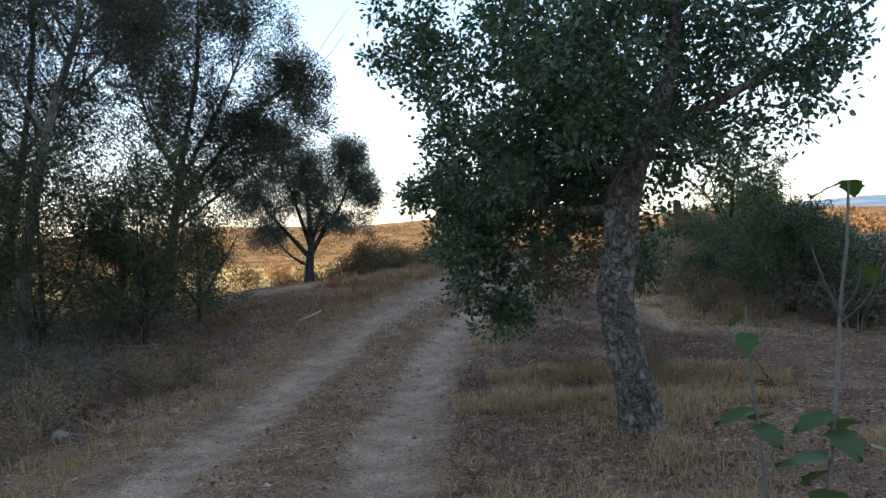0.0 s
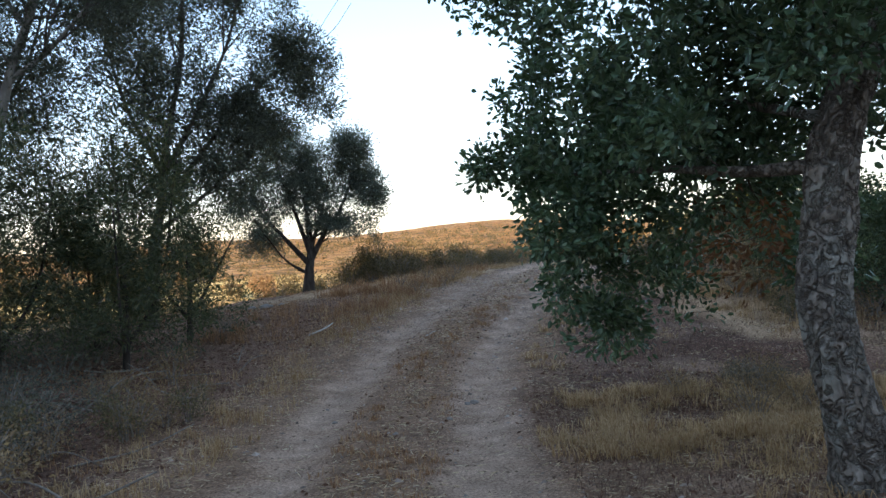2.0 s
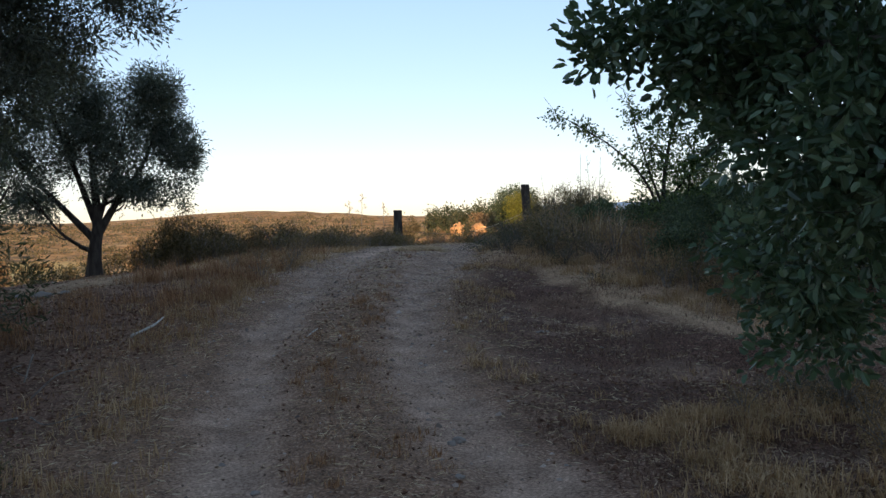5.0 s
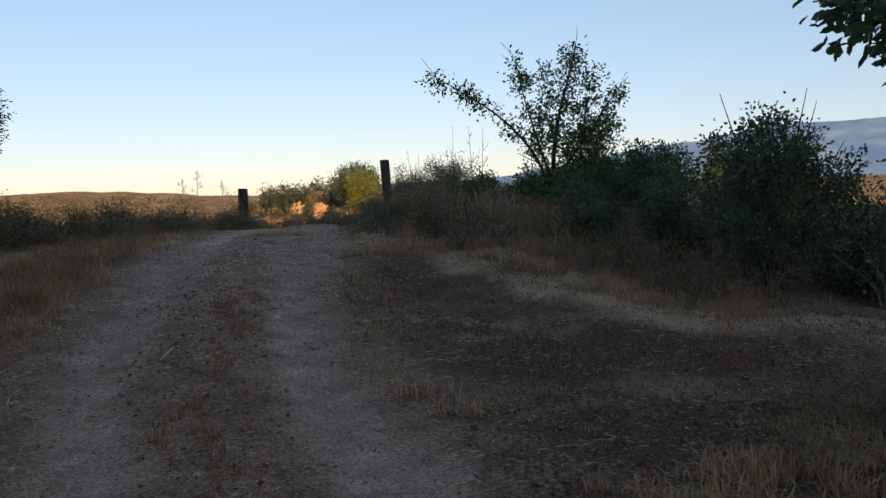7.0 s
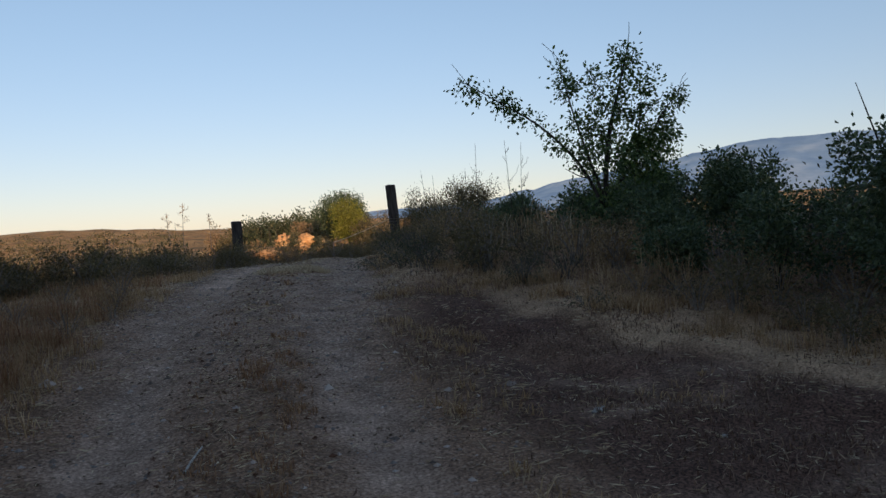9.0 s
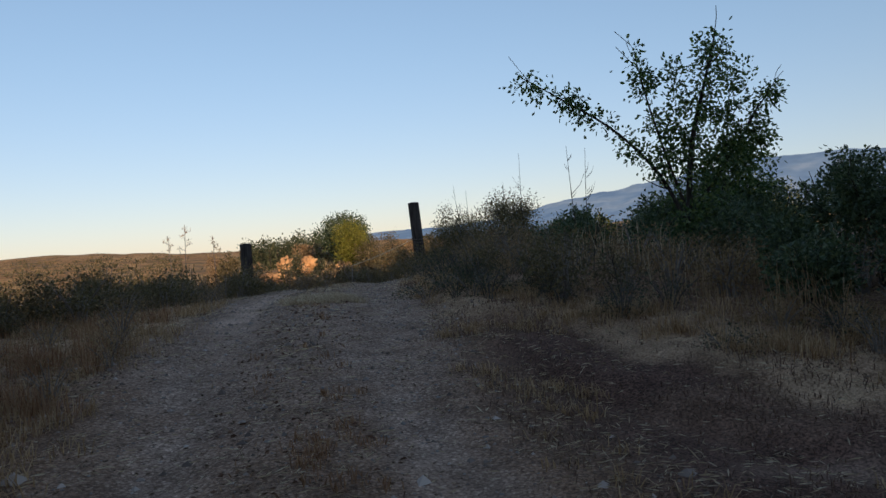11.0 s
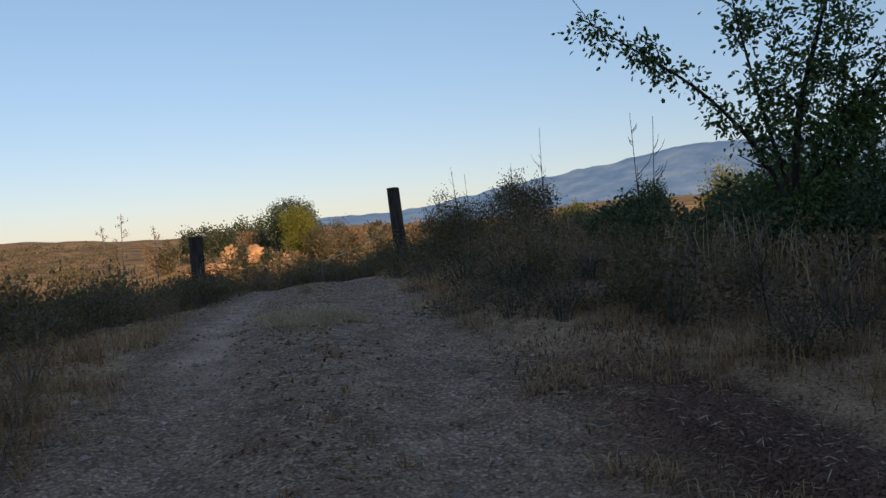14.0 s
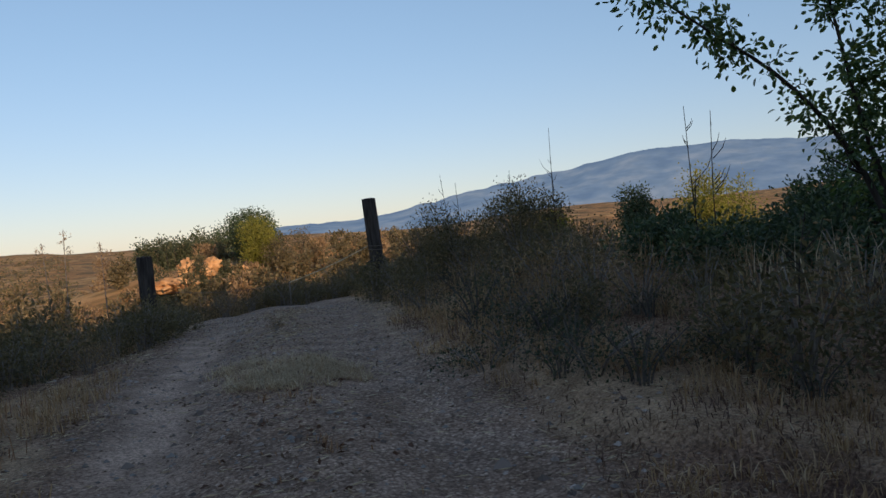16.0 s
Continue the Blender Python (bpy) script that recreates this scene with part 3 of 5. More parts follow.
def cork_oak():
    x0, y0 = 1.7, 7.1
    base = (x0, y0, gz(x0, y0) - 0.04)
    ob = thing("cork_oak", base, "cork oak with furrowed grey bark and dense dark green leaves", "tree")
    p = Plant(11)
    bark = furrowed(0.46, 3, 0.08)

    def flared(ang, length):
        return bark(ang, length) * (1 + 0.5 * np.exp(-length / 0.22) * (1 + 0.35 * np.cos(3 * ang + 0.6)))
    W = lambda pts: local(base, pts)
    trunk = p.limb(W([(1.76, y0, base[2] - 0.12), (1.74, 7.1, -0.3), (1.68, 7.1, 0.02), (1.59, 7.11, 0.42), (1.54, 7.12, 0.82), (1.6, 7.13, 1.25), (1.64, 7.12, 1.7), (1.8, 7.1, 2.2)]), 0.178, 0.12, 64, 240, flared)
    p.nodes, p.radii = p.nodes[170:], p.radii[170:]
    part("trunk", fill("trunk", *trunk, BARK_OAK, False), ob, "furrowed cork bark")
    for pts, a, b in (
            ([(1.82, 7.1, 2.15), (2.0, 7.05, 2.6), (2.1, 7.0, 3.1), (2.2, 7.0, 4.3)], 0.115, 0.03),
            ([(1.74, 7.1, 1.95), (1.7, 7.3, 2.6), (1.5, 7.6, 3.4), (1.3, 7.9, 4.4)], 0.09, 0.025),
            ([(1.63, 7.15, 1.62), (1.25, 7.5, 1.62), (0.85, 8.0, 1.7), (0.3, 8.7, 1.75)], 0.055, 0.015),
            ([(1.9, 7.1, 2.3), (2.5, 7.0, 2.55), (3.1, 6.8, 2.9), (3.7, 6.6, 3.3)], 0.06, 0.015),
            ([(1.72, 7.2, 1.9), (1.4, 8.2, 2.2), (1.4, 9.2, 2.4), (1.5, 10.1, 2.5)], 0.042, 0.012),
            ([(1.68, 7.15, 1.85), (2.0, 7.8, 2.1), (2.6, 8.4, 2.2), (3.2, 9.0, 2.4)], 0.05, 0.012)):
        part("limb", fill("limb", *p.limb(W(pts), a, b, 10, 18), BARK_OAK, True), ob)
    blobs = [(W([c])[0], s, k) for c, s, k in (
        ((0.7, 7.9, 2.9), (1.15, 1.2, 0.95), 230), ((0.5, 8.5, 1.9), (0.72, 0.95, 0.78), 110), ((0.45, 8.9, 0.8), (0.42, 0.5, 0.58), 44), ((-0.32, 9.5, 1.9), (0.2, 0.22, 0.18), 13), ((0.2, 8.5, 1.3), (0.45, 0.5, 0.4), 40),
        ((0.9, 8.6, 1.2), (0.4, 0.7, 0.5), 22), ((1.9, 7.6, 3.3), (1.2, 1.3, 0.9), 210), ((3.0, 7.0, 3.0), (0.85, 0.9, 0.75), 80),
        ((2.5, 7.3, 2.2), (0.8, 0.9, 0.6), 60), ((1.0, 7.9, 4.4), (1.9, 1.9, 1.0), 170), ((2.8, 7.4, 4.2), (1.6, 1.5, 0.9), 160),
        ((0.5, 9.3, 2.35), (0.8, 0.7, 0.7), 66), ((0.4, 9.1, 1.6), (0.45, 0.5, 0.4), 30), ((0.8, 9.4, 1.75), (0.6, 0.6, 0.45), 34), ((1.3, 9.0, 0.95), (0.45, 0.5, 0.5), 24), ((1.6, 9.9, 2.0), (0.55, 0.7, 0.8), 62), ((1.9, 8.8, 1.7), (0.7, 0.9, 0.6), 34), ((1.15, 8.2, 1.95), (0.6, 0.4, 0.32), 38), ((0.6, 7.3, 1.95), (0.4, 0.4, 0.25), 20), ((1.2, 6.4, 3.0), (0.8, 0.5, 0.7), 60), ((1.45, 6.55, 2.35), (0.6, 0.4, 0.5), 45), ((-0.3, 8.5, 3.5), (0.5, 0.8, 0.55), 55), ((0.0, 9.3, 1.95), (0.38, 0.42, 0.45), 38), ((3.2, 6.7, 2.6), (0.5, 0.6, 0.4), 30), ((2.2, 8.3, 2.6), (0.8, 0.8, 0.6), 80), ((2.15, 8.4, 1.1), (0.3, 0.5, 0.5), 24), ((1.35, 9.95, 2.5), (0.6, 0.6, 0.5), 60), ((0.95, 9.7, 2.2), (0.45, 0.5, 0.4), 30), ((0.4, 9.65, 1.8), (0.3, 0.3, 0.22), 16), ((0.85, 10.0, 1.85), (0.38, 0.4, 0.38), 24), ((0.75, 9.3, 0.55), (0.3, 0.4, 0.4), 34), ((1.6, 8.0, 2.3), (0.6, 0.5, 0.4), 54), ((1.6, 8.0, 1.78), (0.55, 0.5, 0.34), 44), ((1.45, 7.9, 1.42), (0.4, 0.35, 0.22), 16))]
    twigs = p.crown(blobs, 33, 0.066, 0.0, 0.1, 0.004, 0.15, 0.7)
    part("twig_mass", fill("twig_mass", *twigs, BARK_DARK, True), ob, "", "stuff")
    part("crown", fill("crown", *p.leaves(0.066, 0.038, 0.22, True), LEAF_OAK), ob, "small leathery dark green leaves")
    q = Plant(12)
    q.nodes, q.radii = [np.array(W([(1.3, 7.6, 1.6)])[0])], [0.02]
    tw = q.crown([(W([(1.25, 7.7, 1.15)])[0], (0.35, 0.4, 0.35), 16)], 22, 0.07, 0, 0.4)
    part("dead_branch", fill("dead_branch", *tw, BARK_DARK, True), ob, "", "stuff")
    part("withered_foliage", fill("withered_foliage", *q.leaves(0.06, 0.035), LEAF_OAK_DRY), ob, "withered brown leaves")


def strung(pts, n, r, k):
    """Small leaf blobs of uneven size along a branch and its side shoots."""
    u = np.random.default_rng(int(1000 * (pts[0][0] + pts[-1][2])))
    out = []
    for c in curve_points(pts, n):
        c, s = c + u.normal(size=3) * r * 0.45, r * u.uniform(0.5, 1.6)
        out.append((tuple(c), (s, s, s), int(u.integers(1, k))))
    return out


def broad_tree(name, x0, y0, label, limbs, blobs, bark, leaf, leaves, spread, size, seed, gap=0.0, droop=0.0, twig_bark=None, sink=0.05, category="tree", shell=0.25, along=0.6, forks=0, fork_len=1.2, oval=False):
    """limbs: world polylines with radii; the first is the trunk. blobs: in world space."""
    base = (x0, y0, gz(x0, y0) - sink)
    ob = thing(name, base, label, category)
    p = Plant(seed)
    for k, (pts, a, b) in enumerate(limbs):
        v = p.limb(local(base, pts), a, b, 12 if k == 0 else 8, 26 if k == 0 else 16, furrowed(0.12, seed, 0.1) if k == 0 else None)
        part("trunk" if k == 0 else "limb", fill("wood", *v, bark, True), ob)
    keep = len(p.nodes) // 6
    for v in p.fork(forks, fork_len, 0.9, keep):
        part("branch", fill("branch", *v, twig_bark or bark, True), ob)
    p.nodes, p.radii = p.nodes[keep // 2:], p.radii[keep // 2:]
    twigs = p.crown([(local(base, [c])[0], s, k) for c, s, k in blobs], leaves, spread, gap, droop, 0.004, shell, along)
    part("twig_mass", fill("twig_mass", *twigs, twig_bark or bark, True), ob, "", "stuff")
    part("crown", fill("crown", *p.leaves(*size, 0.3, oval), leaf), ob)
    return ob


cork_oak()
broad_tree("tall_tree", -7.2, 13.2, "tall slender tree with pale trunk and thin feathery foliage", [
    ([(-7.2, 13.2, -0.6), (-7.05, 13.25, 1.4), (-6.78, 13.4, 3.0), (-6.55, 13.5, 4.0), (-6.2, 13.7, 5.3), (-6.0, 13.7, 7.4)], 0.13, 0.03),
    ([(-6.6, 13.5, 3.8), (-6.0, 13.6, 4.3), (-5.3, 13.7, 5.2), (-4.9, 13.8, 6.4)], 0.05, 0.012),
    ([(-6.7, 13.4, 3.3), (-7.4, 13.4, 4.6), (-8.0, 13.4, 6.0)], 0.05, 0.012),
    ([(-6.4, 13.6, 4.6), (-7.0, 13.8, 5.6), (-7.2, 14.0, 7.0)], 0.04, 0.012)],
    [((-6.3, 13.7, 6.4), (2.0, 1.6, 1.6), 450), ((-7.8, 13.5, 4.6), (1.2, 1.2, 1.5), 260), ((-5.2, 13.9, 5.0), (1.1, 1.0, 1.2), 240), ((-8.0, 13.5, 2.6), (1.2, 1.0, 1.4), 220), ((-6.4, 13.6, 4.2), (0.9, 0.8, 0.9), 70)],
    BARK_PALE, LEAF_FEATHER, 40, 0.09, (0.09, 0.025), 21, 0.3, 0.25, BARK_GREY, shell=0.05, forks=34, fork_len=1.5)
broad_tree("slender_tree", -6.0, 16.8, "open tree with upswept limbs and fine grey-green leaves", [
    ([(-6.0, 16.8, -0.5), (-5.9, 16.9, 1.2), (-5.7, 17.0, 2.4), (-5.6, 17.1, 3.4), (-5.3, 17.3, 5.0), (-5.2, 17.4, 7.4)], 0.14, 0.025),
    ([(-5.8, 17.0, 2.0), (-5.0, 17.4, 3.2), (-4.0, 17.8, 4.4), (-2.9, 18.2, 5.4)], 0.07, 0.012),
    ([(-5.7, 17.0, 2.6), (-4.9, 17.3, 4.2), (-4.4, 17.7, 5.6), (-4.2, 17.9, 7.2)], 0.06, 0.012),
    ([(-5.85, 16.9, 1.6), (-4.7, 17.4, 2.6), (-3.7, 17.7, 3.5)], 0.05, 0.012),
    ([(-5.7, 17.0, 2.8), (-6.4, 17.2, 4.2), (-6.9, 17.4, 6.2)], 0.06, 0.012)],
    [((-4.6, 17.8, 6.3), (1.5, 1.3, 1.3), 340), ((-3.3, 18.1, 5.0), (0.85, 1.0, 0.8), 230), ((-6.3, 17.2, 6.4), (1.4, 1.3, 1.5), 380), ((-4.3, 17.6, 3.9), (1.2, 1.1, 1.1), 340), ((-5.8, 17.2, 4.4), (1.4, 1.2, 1.3), 320), ((-4.6, 17.8, 7.6), (2.0, 1.5, 1.0), 280), ((-2.9, 18.0, 4.2), (0.6, 0.7, 0.6), 60), ((-5.0, 17.2, 2.7), (1.4, 1.0, 0.9), 230)],
    BARK_GREY, LEAF_FEATHER, 40, 0.09, (0.095, 0.028), 22, 0.27, 0.2, shell=0.05, forks=44, fork_len=1.4)
broad_tree("tall_tree", -8.7, 15.2, "tall slender tree with pale trunk and thin feathery foliage", [
    ([(-8.7, 15.2, -0.5), (-8.4, 15.2, 1.6), (-8.1, 15.3, 3.4), (-7.9, 15.4, 5.2), (-7.8, 15.4, 7.8)], 0.11, 0.03),
    ([(-8.1, 15.3, 3.2), (-7.3, 15.4, 4.4), (-6.8, 15.5, 6.0)], 0.05, 0.012),
    ([(-8.2, 15.3, 2.8), (-9.2, 15.3, 4.4), (-9.8, 15.4, 6.2)], 0.05, 0.012)],
    [((-8.0, 15.4, 6.4), (2.0, 1.4, 1.8), 420), ((-9.2, 15.4, 4.0), (1.3, 1.2, 1.6), 260), ((-7.2, 15.4, 3.8), (1.0, 1.0, 1.2), 180)],
    BARK_GREY, LEAF_FEATHER, 38, 0.09, (0.095, 0.027), 23, 0.3, 0.25, shell=0.05, forks=30, fork_len=1.5)
for k, (x, y, top, wide, cl) in enumerate(((-5.3, 13.7, 3.8, 1.1, 190), (-6.7, 12.9, 3.4, 1.3, 185), (-5.0, 15.8, 2.3, 0.8, 90), (-8.5, 14.0, 3.2, 1.5, 190), (-6.2, 14.9, 3.1, 1.1, 120), (-8.2, 10.6, 2.0, 1.1, 130))):
    g0 = gz(x, y)
    broad_tree("bushy_tree", x, y, "dense dark green bushy tree in the scrub beside the track", [
        ([(x, y, g0 - 0.1), (x + 0.05, y, g0 + 1.0), (x - 0.05, y + 0.1, g0 + top * 0.9)], 0.06, 0.015),
        ([(x, y, g0 + 0.3), (x + 0.5, y + 0.2, g0 + 1.2), (x + 0.8, y + 0.2, g0 + top * 0.75)], 0.035, 0.01),
        ([(x, y, g0 + 0.35), (x - 0.5, y - 0.2, g0 + 1.1), (x - 0.8, y - 0.2, g0 + top * 0.7)], 0.035, 0.01),
        ([(x, y, g0 + 0.25), (x + 0.2, y - 0.6, g0 + 0.9), (x + 0.3, y - 0.9, g0 + top * 0.6)], 0.03, 0.01)],
        [((x, y, g0 + top * 0.6), (wide, wide, top * 0.34), cl), ((x + 0.25, y, g0 + top * 0.85), (wide * 0.6, wide * 0.6, top * 0.25), cl // 3), ((x - 0.3, y - 0.2, g0 + top * 0.36), (wide * 1.25, wide * 1.1, top * 0.26), cl // 2), ((x + 0.5, y - 0.3, g0 + top * 0.25), (wide, wide, top * 0.2), cl // 3)],
        BARK_DARK, LEAF_PINE, 46, 0.1, (0.115, 0.024), 31 + k, 0.36, 0.0, TWIG, 0.05, "tree", 0.2, 0.8)
broad_tree("olive_tree", -4.0, 22.96, "small round-crowned olive tree with grey-green leaves on the brow", [
    ([(-4.0, 22.96, 0.0), (-3.95, 22.95, 0.6), (-3.9, 23.0, 1.1), (-3.95, 23.1, 2.0), (-4.1, 23.2, 3.6)], 0.17, 0.03),
    ([(-3.92, 23.0, 0.85), (-3.5, 23.2, 1.6), (-3.0, 23.5, 2.4), (-2.6, 23.8, 3.6)], 0.09, 0.015),
    ([(-3.98, 23.0, 0.8), (-4.6, 23.1, 1.5), (-5.2, 23.2, 2.2), (-5.7, 23.2, 3.0)], 0.08, 0.015),
    ([(-3.9, 23.0, 1.0), (-4.3, 23.2, 2.2), (-4.7, 23.3, 3.4), (-4.8, 23.4, 4.4)], 0.07, 0.012),
    ([(-3.9, 23.0, 1.1), (-3.5, 23.2, 2.4), (-3.3, 23.5, 3.4)], 0.06, 0.012),
    ([(-3.95, 22.95, 0.5), (-4.5, 22.7, 0.9), (-5.0, 22.6, 1.6)], 0.05, 0.012)],
    [((-4.7, 23.3, 3.4), (1.25, 1.3, 1.45), 380), ((-2.75, 23.9, 3.4), (0.62, 0.8, 0.9), 170), ((-5.4, 23.1, 2.2), (0.9, 1.0, 1.0), 190), ((-3.6, 23.2, 2.3), (0.9, 1.0, 0.8), 150), ((-2.35, 23.6, 2.6), (0.6, 0.7, 0.75), 170), ((-2.75, 23.5, 3.9), (0.6, 0.7, 0.5), 110), ((-3.9, 23.3, 3.1), (0.95, 1.0, 1.0), 240), ((-5.0, 23.2, 4.4), (0.9, 0.9, 0.6), 140), ((-3.1, 23.2, 1.75), (1.1, 0.8, 0.4), 120), ((-5.2, 22.9, 1.4), (0.7, 0.7, 0.4), 90)],
    BARK_DARK, LEAF_OLIVE, 48, 0.085, (0.08, 0.027), 41, 0.26, 0.0, shell=0.1, forks=36, fork_len=0.7)
broad_tree("wild_pear_tree", 7.42, 20.2, "wild pear tree with an open crown of upswept leafy branches", [
    ([(7.42, 20.2, 0.1), (7.42, 20.22, 0.8), (7.42, 20.25, 1.5), (7.45, 20.15, 2.3), (7.55, 19.95, 3.1), (7.65, 19.8, 3.75)], 0.075, 0.01),
    ([(7.42, 20.22, 0.9), (7.1, 20.45, 1.8), (6.55, 20.75, 2.5), (5.9, 21.1, 3.0), (5.3, 21.35, 3.38)], 0.036, 0.005),
    ([(7.42, 20.23, 1.1), (7.15, 20.35, 2.0), (6.85, 20.4, 2.9), (6.7, 20.45, 3.6)], 0.032, 0.005),
    ([(7.45, 20.2, 1.3), (7.9, 19.9, 2.0), (8.25, 19.7, 2.6), (8.5, 19.5, 3.05)], 0.032, 0.005),
    ([(7.65, 20.0, 0.2), (7.75, 20.0, 1.1), (7.9, 19.95, 2.0), (8.0, 19.9, 2.9)], 0.04, 0.007)],
    strung([(7.1, 20.45, 1.8), (6.55, 20.75, 2.5), (5.9, 21.1, 3.0), (5.3, 21.35, 3.36)], 16, 0.11, 6) + strung([(7.15, 20.35, 2.0), (6.85, 20.4, 2.9), (6.7, 20.45, 3.6)], 11, 0.13, 7)
    + strung([(7.45, 20.15, 2.1), (7.55, 19.95, 3.0), (7.65, 19.8, 3.72)], 12, 0.2, 9) + strung([(7.9, 19.9, 2.0), (8.25, 19.7, 2.55), (8.48, 19.52, 3.02)], 10, 0.14, 7)
    + strung([(7.4, 20.2, 2.2), (7.2, 20.3, 2.8), (7.2, 20.3, 3.45)], 9, 0.16, 7) + strung([(7.85, 19.95, 2.2), (8.0, 19.85, 2.8), (8.05, 19.8, 3.3)], 9, 0.16, 7)
    + [((7.5, 20.2, 2.0), (0.75, 0.75, 0.55), 30), ((7.4, 20.2, 1.2), (0.9, 0.8, 0.6), 55), ((8.05, 19.9, 2.0), (0.6, 0.6, 0.6), 34), ((8.1, 20.0, 1.2), (0.8, 0.7, 0.6), 75), ((7.95, 19.9, 1.75), (0.85, 0.6, 0.45), 55), ((7.5, 20.1, 0.85), (0.8, 0.6, 0.5), 45), ((8.4, 19.8, 2.2), (0.45, 0.4, 0.4), 24)],
    BARK_DARK, LEAF_PEAR, 21, 0.075, (0.068, 0.039), 51, 0.0, 0.3, None, 0.05, "tree", 0.1, 0.8, 34, 0.4, True)


# ---- bushes and scrub ----
def bush(name, x, y, h, wide, label, leaf, clusters, leaves, size, seed, bark=None, stems=7, group="", spread=0.09, category="bush", low=0.1, gap=0.0, deep=None):
    base = (x, y, gz(x, y) - 0.03)
    ob = thing(name, base, label, category, group)
    p = Plant(seed)
    for k in range(stems):
        a = 2 * np.pi * k / stems + p.rnd.uniform(-0.4, 0.4)
        r = wide * p.rnd.uniform(0.25, 0.75)
        top = h * p.rnd.uniform(0.65, 0.95)
        c, s = math.cos(a), math.sin(a)
        v = p.limb([(0.06 * c, 0.06 * s, -0.05), (r * 0.35 * c, r * 0.35 * s, top * 0.45), (r * c, r * s, top)], 0.008 + 0.011 * h, 0.004, 5, 8)
        part("stem", fill("stem", *v, bark or BARK_DARK, True), ob)
    blobs = [((0, 0, h * (0.42 + low / 2)), (wide * 0.9, (deep or wide) * 0.9, h * (0.42 - low / 2)), clusters // 2)]
    for k in range(5):
        a, r = p.rnd.uniform(0, 6.28), p.rnd.uniform(0.3, 0.75) * wide
        s = p.rnd.uniform(0.3, 0.5)
        blobs.append(((r * math.cos(a), r * math.sin(a), h * p.rnd.uniform(0.3, 0.86)), (wide * s, wide * s, h * s * 0.6), clusters // 9))
    tw = p.crown(blobs, leaves, spread, gap, 0.0, 0.003, 0.3, 0.8)
    part("twig_mass", fill("twig_mass", *tw, bark or BARK_DARK, True), ob, "", "stuff")
    part("foliage", fill("foliage", *p.leaves(*size), leaf), ob)
    return ob


DARK_BUSH = "large dark green bush on the bank behind dry grass"
for k, (x, y, h, w, c) in enumerate(((7.3, 17.4, 1.6, 0.8, 130), (6.4, 14.6, 2.65, 1.2, 280), (7.6, 15.6, 1.6, 0.95, 140), (6.3, 16.3, 1.2, 0.7, 90), (9.0, 19.0, 1.5, 0.9, 120), (8.2, 19.4, 1.3, 0.8, 100), (7.1, 19.2, 0.95, 0.7, 80), (9.6, 21.4, 1.2, 0.9, 90), (6.9, 20.3, 0.75, 0.6, 60), (8.9, 17.0, 1.1, 0.9, 90), (5.7, 17.3, 0.7, 0.55, 60), (7.3, 13.7, 1.3, 0.9, 110), (9.4, 15.2, 1.1, 0.9, 90), (8.2, 21.6, 0.65, 0.8, 70), (9.2, 22.8, 0.5, 0.8, 60), (8.9, 21.1, 1.4, 0.9, 110), (7.4, 20.8, 0.85, 0.6, 80), (6.7, 21.7, 0.65, 0.6, 70), (7.3, 22.7, 0.65, 0.7, 70), (6.6, 18.2, 0.95, 0.7, 80))):
    bush("bush", x, y, h, w, DARK_BUSH, LEAF_BUSH, c, 56, (0.062, 0.038), 101 + k, None, 6, "bushes on the bank", 0.075, "bush", 0.1, 0.3)
for k, (x, y, h, w, c) in enumerate(((7.9, 25.5, 1.25, 0.8, 120), (8.2, 27.2, 1.3, 0.8, 90), (9.7, 27.4, 1.4, 0.8, 90), (10.2, 29.8, 1.1, 0.8, 80), (8.6, 28.6, 1.3, 0.8, 80), (-2.3, 24.0, 1.4, 0.55, 110), (-1.7, 24.3, 1.05, 0.45, 80), (-1.1, 24.6, 0.75, 0.4, 60))):
    bush("bush", x, y, h, w, "loose grey-green bush among dry grass on the brow", LEAF_SCRUB, c, 36, (0.05, 0.024), 131 + k, TWIG, 8, "bushes by the fence post", 0.08)

scrub_kinds = [
    bush("scrub", -3.0, 27.2, 0.85, 0.6, "low green-brown scrub on the slope below the brow", LEAF_SCRUB, 46, 16, (0.07, 0.032), 151, TWIG, 9, "scrub along the brow", 0.08, "shrub"),
    bush("scrub", -1.0, 28.2, 0.7, 0.7, "low green-brown scrub on the slope below the brow", LEAF_SCRUB, 44, 16, (0.07, 0.032), 152, TWIG, 9, "scrub along the brow", 0.08, "shrub"),
    bush("dry_scrub", 5.6, 18.3, 0.6, 0.5, "dry brown scrub with bare twigs at the foot of the bank", LEAF_DRYSCRUB, 40, 14, (0.055, 0.024), 153, TWIG, 10, "dry scrub", 0.08, "shrub"),
    bush("dry_scrub", 6.0, 20.0, 0.75, 0.6, "dry brown scrub with bare twigs at the foot of the bank", LEAF_DRYSCRUB, 42, 12, (0.055, 0.024), 154, TWIG, 12, "dry scrub", 0.09, "shrub")]
LEAF_BRUSH = leaf_material("grey_brush_leaves", (0.06, 0.058, 0.046), (0.12, 0.115, 0.088), (0.23, 0.21, 0.16), 0.6, 0.25)
LEAF_BRAMBLE = leaf_material("bramble_leaves", (0.035, 0.045, 0.024), (0.07, 0.085, 0.045), (0.17, 0.15, 0.09), 0.55, 0.25)
for k, (x, y, h, w) in enumerate(((-6.0, 13.2, 0.75, 0.85), (-5.6, 11.0, 0.6, 0.95))):
    scrub_kinds.append(bush("brush", x, y, h, w, "low tangled dark grey-green brush under the trees", LEAF_BRUSH, 80, 13, (0.06, 0.02), 161 + k, TWIG, 7, "brush under the trees", 0.11, "shrub"))
